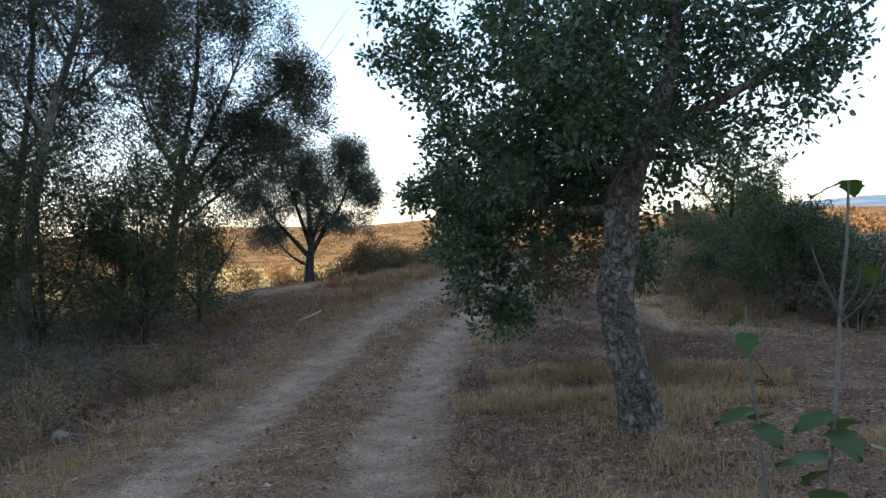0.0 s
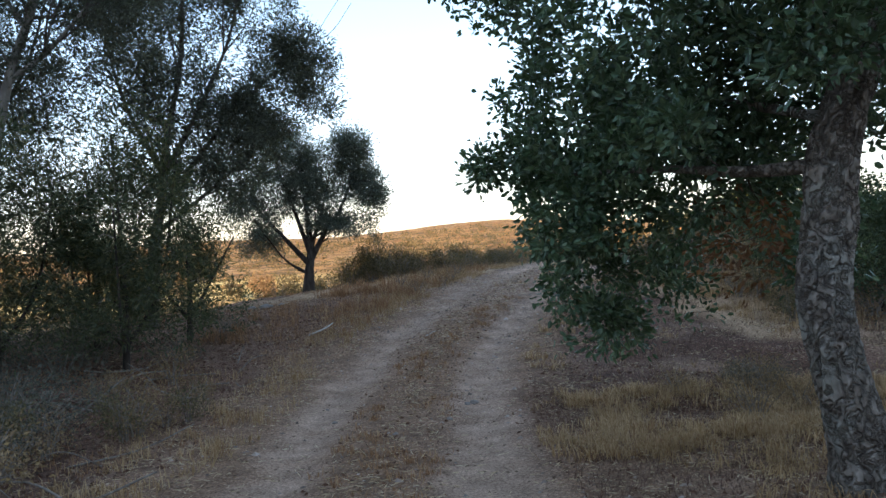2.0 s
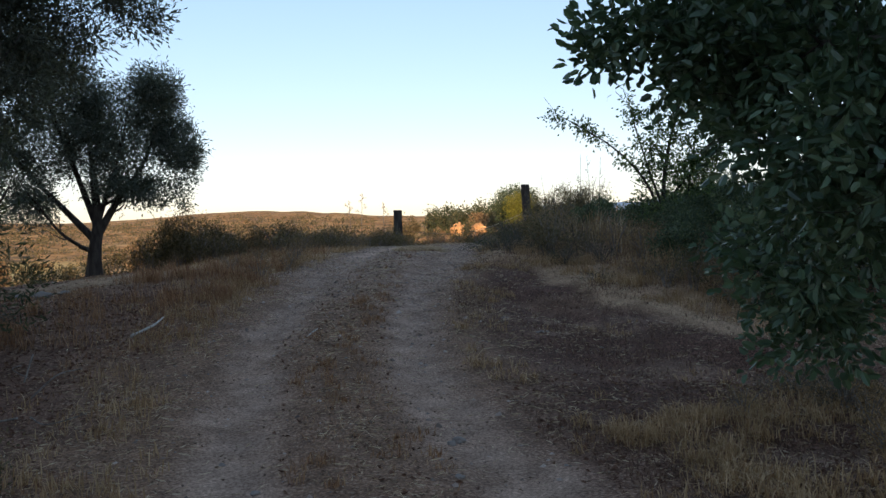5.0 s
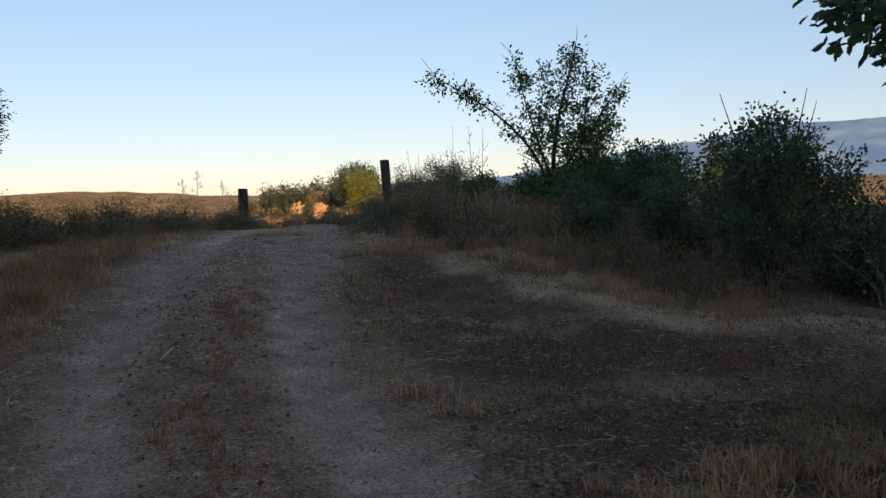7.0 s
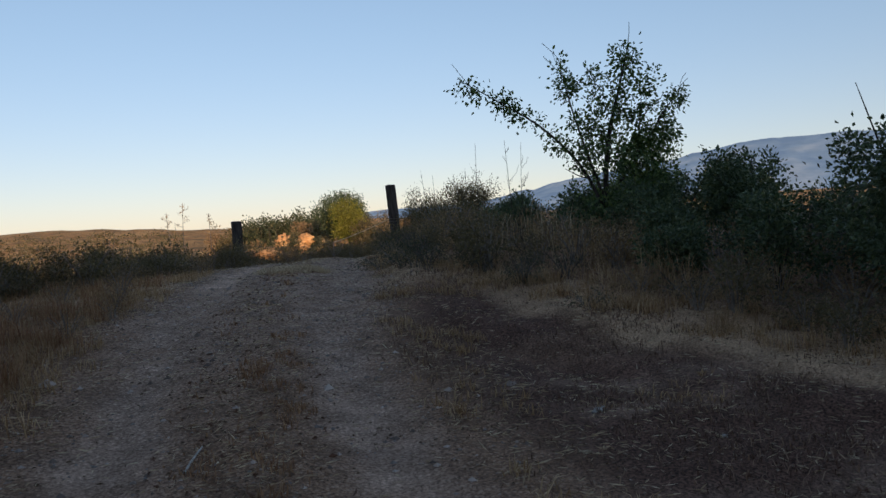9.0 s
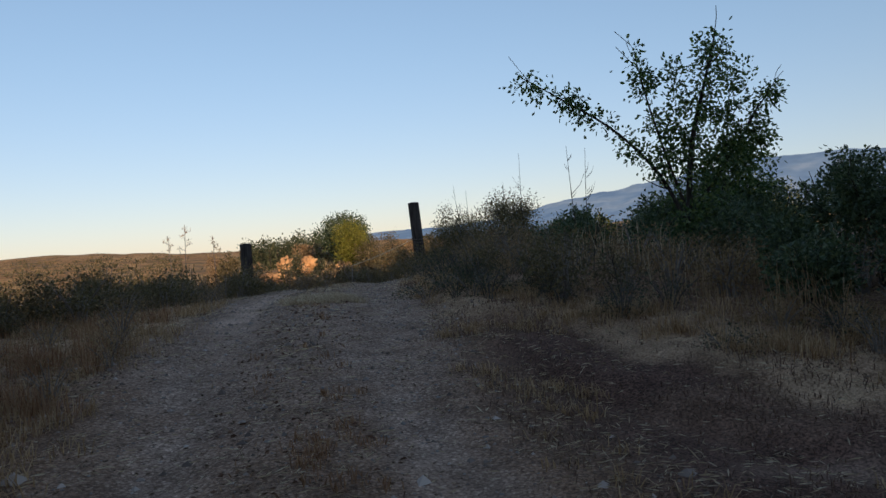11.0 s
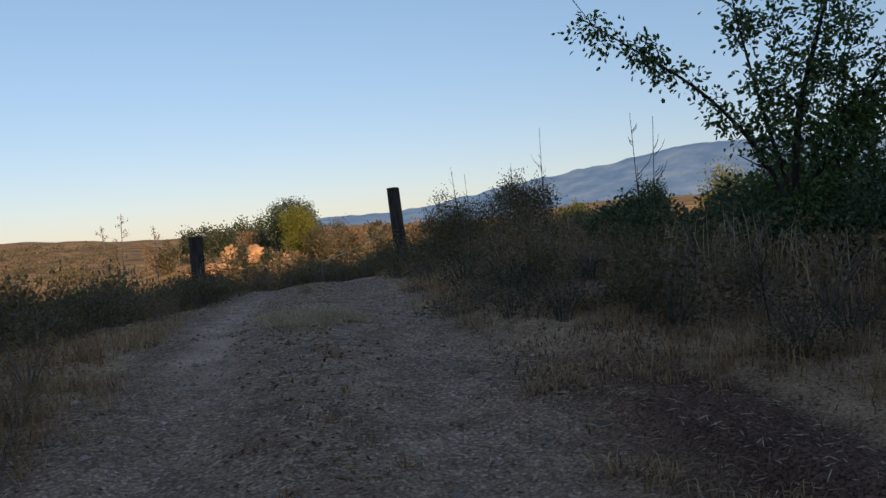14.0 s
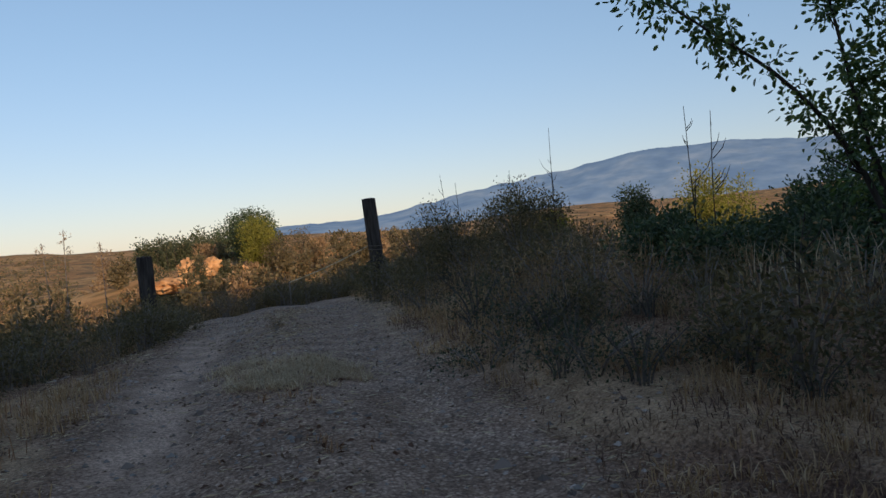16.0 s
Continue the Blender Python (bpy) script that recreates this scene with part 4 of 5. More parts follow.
for k, (x, y, h, w) in enumerate(((4.6, 22.0, 0.5, 0.6), (4.0, 21.0, 0.36, 0.7), (5.1, 23.4, 0.6, 0.55))):
    scrub_kinds.append(bush("bramble", x, y, h, w, "low tangle of dark thorny twigs with few leaves", LEAF_BRAMBLE, 70, 5, (0.04, 0.022), 171 + k, TWIG if k == 1 else BARK_GREY, 8, "brambles at the foot of the bank", 0.05, "shrub"))
sr = np.random.default_rng(5)


def scatter(kinds, places, lo=0.75, hi=1.3):
    for x, y in places:
        src = scrub_kinds[kinds[int(sr.integers(len(kinds)))]]
        s = sr.uniform(lo, hi)
        c = copy_thing(src, pose(x, y, gz(x, y) - 0.03, 0, 0, sr.uniform(0, 360)))
        c.scale = (s, s, s * sr.uniform(0.85, 1.15))


brow = []
for ex in np.arange(-9, 15.5, 0.7):
    ey = float(np.interp(ex, EDGE_X, EDGE_Y))
    for row, off in enumerate((-0.7, 0.1, 0.9, 1.9, 3.2, 5.0)):
        px, py = ex + sr.uniform(-0.4, 0.4), ey + off + sr.uniform(-0.4, 0.5)
        if (abs(float(road_side(np.array([px]), np.array([py]))[0])) < 2.15 and py < 33.4) or (row < 1 and ex < -2.5) or (ex < -2.6 and (row < 3 or sr.uniform() < 0.6)):
            continue
        brow.append((px, py))
scatter([0, 0, 1, 1, 2], [p for p in brow if sr.uniform() < (0.88 if -5.5 < p[0] < 3.5 else 0.8)], 0.5, 1.1)
scatter([0, 1], [(4.9, 33.1), (5.6, 33.3), (4.5, 32.3), (6.1, 34.0), (5.2, 32.6), (4.0, 31.2), (6.7, 34.6), (7.4, 34.9), (8.2, 35.2), (8.9, 35.0), (7.8, 36.0), (9.6, 35.8)], 0.7, 1.0)
for bx in np.arange(-2.4, 4.6, 0.42):
    by = float(np.interp(bx, [-2.5, 0.1, 1.6, 3.0, 4.6], [23.2, 24.2, 25.6, 27.5, 29.8]))
    for off in (0.0, 0.7, 1.5, 2.4):
        px, py = bx - 0.5 * off + sr.uniform(-0.25, 0.25), by + 0.8 * off + sr.uniform(-0.25, 0.25)
        g0 = gz(px, py)
        s = max(0.45, (sr.uniform(0.6, 1.05) - g0) / 0.85)
        c = copy_thing(scrub_kinds[(0, 1, 0, 3, 2)[int(sr.integers(5))]], pose(px, py, g0 - 0.03, 0, 0, sr.uniform(0, 360)))
        c.scale = (min(s, 1.1), min(s, 1.1), s)
c = copy_thing(scrub_kinds[2], pose(4.42, 26.5, gz(4.42, 26.5) - 0.02, 0, 0, 40))
c.scale = (0.3, 0.3, 0.32)
bank, back = [], []
for by in np.arange(14.5, 33, 0.62):
    bx = float(np.interp(by, BANK_Y, BANK_X))
    for off in (0.5, 1.3, 2.3, 3.4, 4.6):
        if sr.uniform() < (0.55 if off < 1 else 0.85):
            (bank if off < 2 else back).append((bx + off + sr.uniform(-0.35, 0.35), by + sr.uniform(-0.3, 0.3)))
scatter([2, 3, 0, 0, 1], bank, 0.6, 1.05)
scatter([0, 1, 3, 0], [p for p in back if not 19.5 < p[1] < 25.5], 0.6, 0.95)
scatter([0, 1, 3], [p for p in back if 19.5 < p[1] < 25.5], 0.3, 0.55)
scatter([2, 3], [(sr.uniform(1.7, 3.1), sr.uniform(9.4, 11.6)) for _ in range(9)], 0.45, 0.7)
scatter([2, 3, 2, 0], [(sr.uniform(-7.2, -3.6), sr.uniform(4.0, 12.5)) for _ in range(48)], 0.4, 0.8)
left = [(sr.uniform(-9.5, -4.0), sr.uniform(5.5, 15.5)) for _ in range(30)]
scatter([2, 3, 0], [(x, y) for x, y in left if x < -3.9 - 0.05 * abs(y - 9)], 0.6, 1.1)
scatter([4, 5], [(sr.uniform(-8.2, -4.5) - 0.1 * max(0, 9 - y), y) for y in sr.uniform(7.0, 18.0, 24)], 0.55, 0.95)
scatter([4, 5, 7], [(sr.uniform(2.2, 3.4), sr.uniform(10.2, 12.4)) for _ in range(5)], 0.3, 0.5)
scatter([6, 7, 8], [(float(np.interp(y, BANK_Y, BANK_X)) + sr.uniform(-0.25, 1.3), y) for y in sr.uniform(16.5, 27.0, 24)], 0.45, 0.85)
scatter([6, 7], [(3.9, 21.2), (4.0, 20.6), (4.6, 20.75), (4.4, 21.5), (4.6, 20.2), (4.3, 19.6), (4.0, 22.1), (5.3, 22.5)], 0.6, 0.9)
scatter([4, 5], [(7.4, 14.4), (8.1, 15.0), (8.7, 16.0), (7.0, 13.4), (9.3, 14.4), (8.3, 13.6)], 1.4, 1.9)
scatter([2, 3], [(-0.75, 22.4), (-0.3, 21.2), (-1.1, 19.4), (-0.5, 20.4), (-0.9, 21.6), (-1.5, 20.6), (-0.1, 22.0)], 0.4, 0.65)

# ---- posts, rope and stake across the track ----
WOOD_POST = bark_material("weathered_post_wood", (0.035, 0.028, 0.024), (0.12, 0.1, 0.085), 18, (1, 1, 0.12), 0.008)
WIRE, wt, wb = material("rusty_wire", 0.6, 0.4)
wt.links.new(ramp(wt, noise_tex(wt, 60), [(0.3, (0.12, 0.08, 0.055)), (0.7, (0.3, 0.26, 0.22))]), wb.inputs["Base Color"])
wb.inputs["Metallic"].default_value = 0.6
ROPE, rt, rb = material("pale_rope", 0.85, 0.2)
rt.links.new(ramp(rt, noise_tex(rt, 90), [(0.3, (0.42, 0.38, 0.24)), (0.7, (0.72, 0.66, 0.46))]), rb.inputs["Base Color"])


def post(x, y, top, wide, lean, label, seed):
    z0 = gz(x, y) - 0.25
    ob = thing("fence_post", (x, y, z0), label, "post", "posts beside the track", "", 12 * seed)
    h = top - z0
    bm = bmesh.new()
    bmesh.ops.create_cube(bm, size=1.0)
    bmesh.ops.subdivide_edges(bm, edges=bm.edges[:], cuts=5, use_grid_fill=True)
    for v in bm.verts:
        k = v.co.z + 0.5
        n = noise.noise(Vector((v.co.x * 4, v.co.y * 4, k * 9 + seed * 7)))
        s = wide * (1 - 0.06 * k) + 0.012 * n
        v.co = Vector((v.co.x * s + lean[0] * k * h, v.co.y * s * 0.85 + lean[1] * k * h, k * h + (0.02 * n if k > 0.95 else 0)))
    bmesh.ops.bevel(bm, geom=[e for e in bm.edges if e.calc_face_angle(0) > 1.0], offset=0.012, segments=2, affect="EDGES")
    part("post_shaft", bm_mesh("post_shaft", bm, WOOD_POST, False), ob)
    for k in (0.52, 0.555):
        a = np.linspace(0, 2 * np.pi, 25)
        w = wide * 0.56
        sq = np.maximum(np.abs(np.cos(a)), np.abs(np.sin(a)))
        ring = np.stack([w * np.cos(a) / sq + lean[0] * k * h, 0.87 * w * np.sin(a) / sq + lean[1] * k * h, np.full(25, k * h) + 0.01 * np.sin(a)], 1)
        part("wire_wrap", fill("wire_wrap", *tube(ring, np.full(25, 0.006), 5), WIRE, True), ob, "rusty wire wound round the post")


post(5.36, 33.95, 1.47, 0.27, (0.0, 0.0), "short weathered dark wooden post among scrub", 1)
post(9.52, 31.45, 2.27, 0.26, (-0.09, 0.0), "leaning weathered dark wooden post beside the track", 2)
stake = thing("stake", (7.76, 32.3, gz(7.76, 32.3) - 0.05), "thin wooden stake holding the rope across the track", "stake")
part("stake_rod", fill("stake_rod", *tube(curve_points([(0, 0, 0), (0.005, 0, 0.25), (0.01, 0, 0.56)], 6), np.linspace(0.016, 0.012, 6), 7), TWIG, True), stake)
zs = gz(7.76, 32.3) + 0.5


def sagging(a, b, sag, n=14):
    a, b = np.array(a), np.array(b)
    u = np.linspace(0, 1, n)[:, None]
    return a + (b - a) * u - np.array([0, 0, 1]) * sag * 4 * u * (1 - u)


rope = thing("rope", (7.77, 32.3, zs), "pale rope strung low from the stake to the post", "rope")
part("strand", fill("strand", *tube(sagging((0, 0, 0), (9.43 - 7.77, 31.45 - 32.3, 1.32 - zs), 0.05), np.full(14, 0.011), 6), ROPE, True), rope)
wire = thing("wire", (5.45, 33.9, 0.75), "thin dark wire strung from the short post to the stake", "wire")
part("strand", fill("strand", *tube(sagging((0, 0, 0), (7.76 - 5.45, 32.3 - 33.9, zs - 0.75), 0.12), np.full(14, 0.006), 5), WIRE, True), wire)


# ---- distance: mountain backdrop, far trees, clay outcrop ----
# air haze painted as blue-grey colour; the slope also glows to look pale
MOUNT, mt, mb = material("mountain_glowing_haze", 1.0, 0.0)
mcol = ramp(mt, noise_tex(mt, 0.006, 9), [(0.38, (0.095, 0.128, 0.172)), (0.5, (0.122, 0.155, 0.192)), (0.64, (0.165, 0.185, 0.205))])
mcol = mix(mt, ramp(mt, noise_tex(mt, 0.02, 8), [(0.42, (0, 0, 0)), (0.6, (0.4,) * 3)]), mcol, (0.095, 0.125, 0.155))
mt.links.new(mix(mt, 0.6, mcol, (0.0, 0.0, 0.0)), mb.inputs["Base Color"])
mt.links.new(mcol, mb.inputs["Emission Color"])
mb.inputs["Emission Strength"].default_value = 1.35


def mountain():
    az = np.radians(np.linspace(24, 100, 300))
    u = np.linspace(0, 1, 40)
    A, U = np.meshgrid(az, u)
    el = np.interp(np.degrees(A), [24, 29, 33, 36, 40.4, 44.6, 48.7, 52.7, 56, 60, 64, 75, 100], [0.9, 1.25, 1.2, 1.5, 2.3, 2.9, 3.45, 4.05, 4.3, 4.25, 3.9, 3.0, 2.0])
    r = 3000 + 1000 * U
    top = np.tan(np.radians(el)) * 4000
    rel = fbm(A * 26, U * 3, 61, 3)
    ridge = fbm(A * 47, np.zeros_like(A), 67, 4)
    z = top * (U ** 0.8) * (0.86 + 0.5 * (rel - 0.25) * (1 - U) + 0.12 * U) + (ridge - 0.5) * 20 * U - 20 * (1 - U)
    v = np.stack([r * np.sin(A), r * np.cos(A), z], -1).reshape(-1, 3)
    n = len(az)
    i, j = np.meshgrid(np.arange(39), np.arange(n - 1), indexing="ij")
    a = (i * n + j).ravel()
    tagged(new("backdrop", fill("mountain", v, np.stack([a, a + n, a + n + 1, a + 1], 1), MOUNT, True)), "mountain ridge beyond the valley, its blue-grey haze painted and glowing", "mountain", "", "structure")


mountain()


def polar(az, r):
    return r * math.sin(radians(az)), r * math.cos(radians(az))


CLAY, ct, cb = material("orange_clay", 0.95, 0.1)
ct.links.new(ramp(ct, noise_tex(ct, 0.9, 7), [(0.3, (0.34, 0.17, 0.07)), (0.7, (0.66, 0.4, 0.19))]), cb.inputs["Base Color"])
bump(ct, noise_tex(ct, 2.5, 6), cb, 0.8, 0.2)


def outcrop(az, r, el, wide, high, seed):
    x, y = polar(az, r)
    x, y = x - 0.2, y + 17.4
    z = 1.5 + r * math.tan(radians(el))
    bm = bmesh.new()
    bmesh.ops.create_icosphere(bm, subdivisions=4, radius=1.0)
    for v in bm.verts:
        n = noise.fractal(v.co * 2.3 + Vector((seed, 0, 0)), 0.8, 2.1, 5)
        v.co = v.co * (1 + 0.5 * n)
        v.co = Vector((v.co.x * wide, v.co.y * wide * 0.9, max(v.co.z, -1.2) * high))
    ob = thing("clay_outcrop", (x, y, z - high * 0.3), "orange clay outcrop lit by low sun on the hillside", "outcrop", "outcrops on the knoll")
    part("clay_face", bm_mesh("clay_face", bm, CLAY, True), ob)


for a in ((21.25, 75, -1.0, 0.7, 0.85, 1), (23.0, 76, -0.95, 0.85, 0.6, 5), (22.2, 75, -1.55, 1.1, 0.5, 7), (20.2, 70, -2.1, 1.9, 0.6, 9), (24.4, 82, -1.5, 1.3, 0.5, 13)):
    outcrop(*a)


def far_tree(name, az, r, el0, el1, wide_deg, label, leaf, seed, clusters=260, size=0.5, per=26, shell=0.35):
    x, y = polar(az, r)
    x, y = x - 0.2, y + 17.4
    z1 = 1.5 + r * math.tan(radians(el1))
    z0 = min(float(land(np.array([x]), np.array([y]))[0]), 1.5 + r * math.tan(radians(el0)))
    h, w = z1 - z0, r * math.tan(radians(wide_deg / 2))
    ob = thing(name, (x, y, z0), label, "tree")
    p = Plant(seed)
    part("trunk", fill("trunk", *p.limb([(0, 0, -0.3), (0.1, 0, h * 0.3), (0, 0.1, h * 0.75)], 0.03 * h + 0.03, 0.03, 8, 12), BARK_DARK, True), ob)
    tw = p.crown([((0, 0, h * 0.58), (w, w, h * 0.42), clusters), ((w * 0.3, 0, h * 0.4), (w * 0.8, w * 0.8, h * 0.35), clusters // 2)], per, 0.05 * h, 0.0, 0, 0.02, shell, 0.8)
    part("twig_mass", fill("twig_mass", *tw, BARK_DARK, True), ob, "", "stuff")
    part("crown", fill("crown", *p.leaves(size, size * 0.6), leaf), ob)


far_tree("oak_tree", 25.7, 93, 0.0, 2.5, 4.2, "round dark green tree on the sunlit knoll", LEAF_BUSH, 201, 420, 0.24)
far_tree("yellow_tree", 26.1, 88, -0.3, 2.0, 2.7, "yellow-green tree on the sunlit knoll", LEAF_YELLOW, 202, 220, 0.22)
far_tree("yellow_tree", 58.0, 42, -1.6, 2.4, 3.2, "yellow-green tree lit by low sun behind the bank", LEAF_YELLOW, 203, 300, 0.14, 26, 0.2)
far_tree("yellow_tree", 60.2, 44, -1.6, 1.8, 2.6, "yellow-green tree lit by low sun behind the bank", LEAF_YELLOW, 204, 160, 0.15, 26, 0.2)
far_tree("dark_tree", 53.4, 30, -2.8, 1.8, 2.6, "dark pointed tree behind the bank", LEAF_BUSH, 205, 160, 0.1)
far_tree("yellow_tree", 47.6, 34, -3.0, 0.4, 3.0, "yellow-green bush lit by low sun behind the bank", LEAF_YELLOW, 206, 130, 0.13)
# small dark leaf clumps stand in for the shaded hollows between the outcrops
for ka, kr, k0, k1, kw in ((22.05, 74, -2.0, -0.55, 1.0), (23.7, 76, -1.9, -0.75, 1.1), (21.0, 70, -2.6, -1.6, 1.2), (19.6, 71, -2.4, -0.9, 1.0), (27.6, 84, -0.6, 0.75, 2.2), (29.4, 88, -0.6, 0.9, 2.4)):
    far_tree("bush_and_hollow_shade", ka, kr, k0, k1, kw, "bush on the knoll; small dark ones stand in for shaded outcrop hollows", LEAF_BRAMBLE if kw < 2 else LEAF_SCRUB, int(ka * 40), 60, 0.2, 22)
fr = np.random.default_rng(9)
for k in range(74):
    ta, tr_ = fr.uniform(16, 44), fr.uniform(62, 118)
    far_tree("distant_tree", ta, tr_, -1, fr.uniform(-1.9, -0.6) if tr_ < 84 and 18 < ta < 26 else fr.uniform(-1.5, 0.5), fr.uniform(1.0, 2.4), "scrubby tree on the dry sunlit hillside", LEAF_SCRUB if k % 3 else LEAF_DRYSCRUB, 220 + k, 30, 0.36, 16)
for k in range(34):
    far_tree("conifer", 18.2 + k * 0.17 + fr.uniform(-0.05, 0.05), 170 + fr.uniform(-8, 8), 0.1, 0.72 + 0.3 * fr.uniform() + 0.02 * k, 0.5, "dark conifer in a distant row on the skyline", LEAF_PINE, 300 + k, 22, 0.55, 14)
for k in range(70):
    va = fr.uniform(-35, 16)
    far_tree("valley_bush", va, fr.uniform(45, 170), -3, fr.uniform(-3.2, -0.6) - (1.6 if -22 < va < -6 else 0), fr.uniform(0.8, 2.4), "scrubby bush on the dry valley side", LEAF_DRYSCRUB if k % 2 else LEAF_SCRUB, 350 + k, 28, 0.32, 16)

# ---- grass, dead leaves, stones and sticks ----
gr = np.random.default_rng(17)


def stuff(name, arrays, mat, label, category):
    ob = new(name, fill(name, *arrays, mat))
    return tagged(ob, label, category, "", "stuff")


def sown(n, x0, x1, y0, y1, chance):
    """Points on the ground, kept by chance(x, y, side)."""
    x, y = gr.uniform(x0, x1, n), gr.uniform(y0, y1, n)
    keep = gr.uniform(size=n) < chance(x, y, road_side(x, y))
    x, y = x[keep], y[keep]
    return np.stack([x, y, ground_z(x, y) - 0.005], 1)


def tufts(at, per, spread):
    n = len(at)
    p = np.repeat(at, per, 0)
    off = gr.normal(size=(len(p), 2)) * spread
    p[:, :2] += off
    p[:, 2] = ground_z(p[:, 0], p[:, 1]) - 0.005
    return p


patchy = lambda x, y, s, seed: smooth(0.42, 0.62, fbm(x / s, y / s, seed, 3))
strip = sown(60000, -3, 8, 0, 32, lambda x, y, d: (1 - smooth(0.25, 0.6, np.abs(d))) * (0.25 + 0.75 * patchy(x, y, 0.6, 41)) * (1 - 0.8 * smooth(15, 18, y)))
stuff("grass_strip", blades(strip, 0.055, 0.0038, gr, 1.9), STRAW_RED, "short trampled dry grass between the wheel ruts", "grass")
strip_tufts = tufts(sown(5200, -3, 6, 2, 24, lambda x, y, d: (1 - smooth(0.3, 0.65, np.abs(d))) * smooth(0.48, 0.62, fbm(x / 0.55, y / 0.8, 75, 3)) * (1 - 0.75 * smooth(16, 19, y))), 14, 0.035)
stuff("strip_tufts", blades(strip_tufts, 0.085, 0.004, gr, 1.2), STRAW_RED, "reddish-brown grass tufts between the wheel ruts", "grass")
mound = tufts(sown(260, 2.3, 3.7, 22.6, 24.6, lambda x, y, d: 1 - smooth(0.45, 0.75, np.hypot((x - 2.95), (y - 23.5) * 0.8))), 22, 0.04)
stuff("grass_mound", blades(mound, 0.09, 0.004, gr, 2.4), STRAW_PALE, "low mound of pale dry grass in the middle of the track", "grass")
verge_l = tufts(sown(8000, -6, 4.5, 1, 29, lambda x, y, d: smooth(1.3, 1.7, -d) * (1 - smooth(2.0, 3.2 + 1.4 * smooth(18, 22, y), -d)) * (0.15 + 0.85 * patchy(x, y, 0.9, 43)) * (past_edge(x, y) < -0.5)), 16, 0.06)
stuff("verge_grass", blades(verge_l, 0.14, 0.004, gr, 1.2), STRAW, "tufts of tawny dry grass along the track", "grass")
scorched = lambda x, y, d: smooth(1.7, 2.4, d) * (1 - smooth(-0.9, -0.3, beyond_bank(x, y))) * smooth(9.5, 11.5, y) * (1 - smooth(18, 20, y))
open_ground = lambda x, y, d: smooth(1.25, 1.6, d) * (1 - smooth(0.5, 1.5, beyond_bank(x, y)))
field = sown(120000, 0, 9, 1.5, 26, lambda x, y, d: open_ground(x, y, d) * (0.12 + 0.88 * patchy(x, y, 1.1, 45)) * (1 - 0.65 * (1 - smooth(12, 14, y)) * smooth(2.0, 3.0, x)))
stuff("stubble", blades(field, 0.07, 0.004, gr, 1.6), STRAW_DARK, "short dark brown stubble on the open ground beside the track", "grass")
clumps = tufts(sown(9000, 0, 9, 1.5, 26, lambda x, y, d: open_ground(x, y, d) * smooth(0.5, 0.66, fbm(x / 0.7, y / 0.7, 57, 3)) * (1 - 0.7 * (1 - smooth(12, 14, y)) * smooth(1.8, 2.8, x)) * (1 - 0.45 * scorched(x, y, d))), 13, 0.045)
stuff("stubble_clump", blades(clumps, 0.11, 0.0042, gr, 1.5), STRAW, "clumps of tawny dry grass on the open ground", "grass")
near_oak = tufts(sown(2600, -0.6, 4.5, 3.0, 11.5, lambda x, y, d: smooth(1.3, 1.7, d) * smooth(0.5, 0.66, fbm(x / 0.9, y / 0.9, 47, 3))), 22, 0.055)
stuff("oak_grass", blades(near_oak, 0.16, 0.004, gr, 1.3), STRAW, "tawny dry grass round the foot of the oak", "grass")
foot = tufts(sown(5500, 3.4, 11, 13.5, 33, lambda x, y, d: smooth(-0.5, 0.1, beyond_bank(x, y)) * (1 - smooth(0.7, 1.6, beyond_bank(x, y))) * (0.2 + 0.8 * patchy(x, y, 0.8, 49)) * (d > 1.7)), 20, 0.07)
stuff("bank_grass", blades(foot, 0.22, 0.0042, gr, 1.3), STRAW, "pale dry grass along the foot of the bank", "grass")
tall = tufts(sown(1700, 4.5, 12, 16, 33, lambda x, y, d: smooth(0.5, 1.2, beyond_bank(x, y)) * (1 - smooth(2.5, 4.5, beyond_bank(x, y))) * patchy(x, y, 1.2, 51) * (d > 2.0) * (1 - 0.75 * smooth(19.5, 20.5, y) * (1 - smooth(24.5, 25.5, y)) * (beyond_bank(x, y) > 1.0))), 12, 0.09)
stuff("tall_grass", blades(tall, 0.55, 0.004, gr, 0.8), STRAW, "tall dry grass stalks among the scrub on the bank", "grass")
red_verge = tufts(sown(2400, -5, 2, 15.5, 24.5, lambda x, y, d: smooth(1.6, 2.0, -d) * (1 - smooth(3.4, 4.6, -d)) * (0.1 + 0.9 * patchy(x, y, 1.0, 73)) * (past_edge(x, y) < 0.3)), 18, 0.06)
stuff("reddish_grass", blades(red_verge, 0.24, 0.004, gr, 1.1), STRAW_RED, "reddish-brown dry grass beside the track", "grass")
reeds = np.concatenate([tufts(np.array([[x, y, 0.0]]), n, 0.14) for x, y, n in ((5.7, 20.0, 22), (5.85, 19.7, 12), (5.3, 20.3, 6), (6.1, 20.6, 5), (5.2, 18.9, 6))])
stuff("pale_stalks", blades(reeds, 0.72, 0.0045, gr, 0.6), STRAW_PALE, "tall pale dry stalks standing in front of dark bushes", "grass")
slope = tufts(sown(4600, -3, 14, 20, 40, lambda x, y, d: smooth(-0.3, 1.2, past_edge(x, y)) * (1 - smooth(5, 9, past_edge(x, y))) * ((np.abs(d) > 1.9) | (y > 33))), 12, 0.09)
stuff("brow_grass", blades(slope, 0.3, 0.003, gr, 0.6), STRAW, "dry grass over the brow above the valley", "grass")

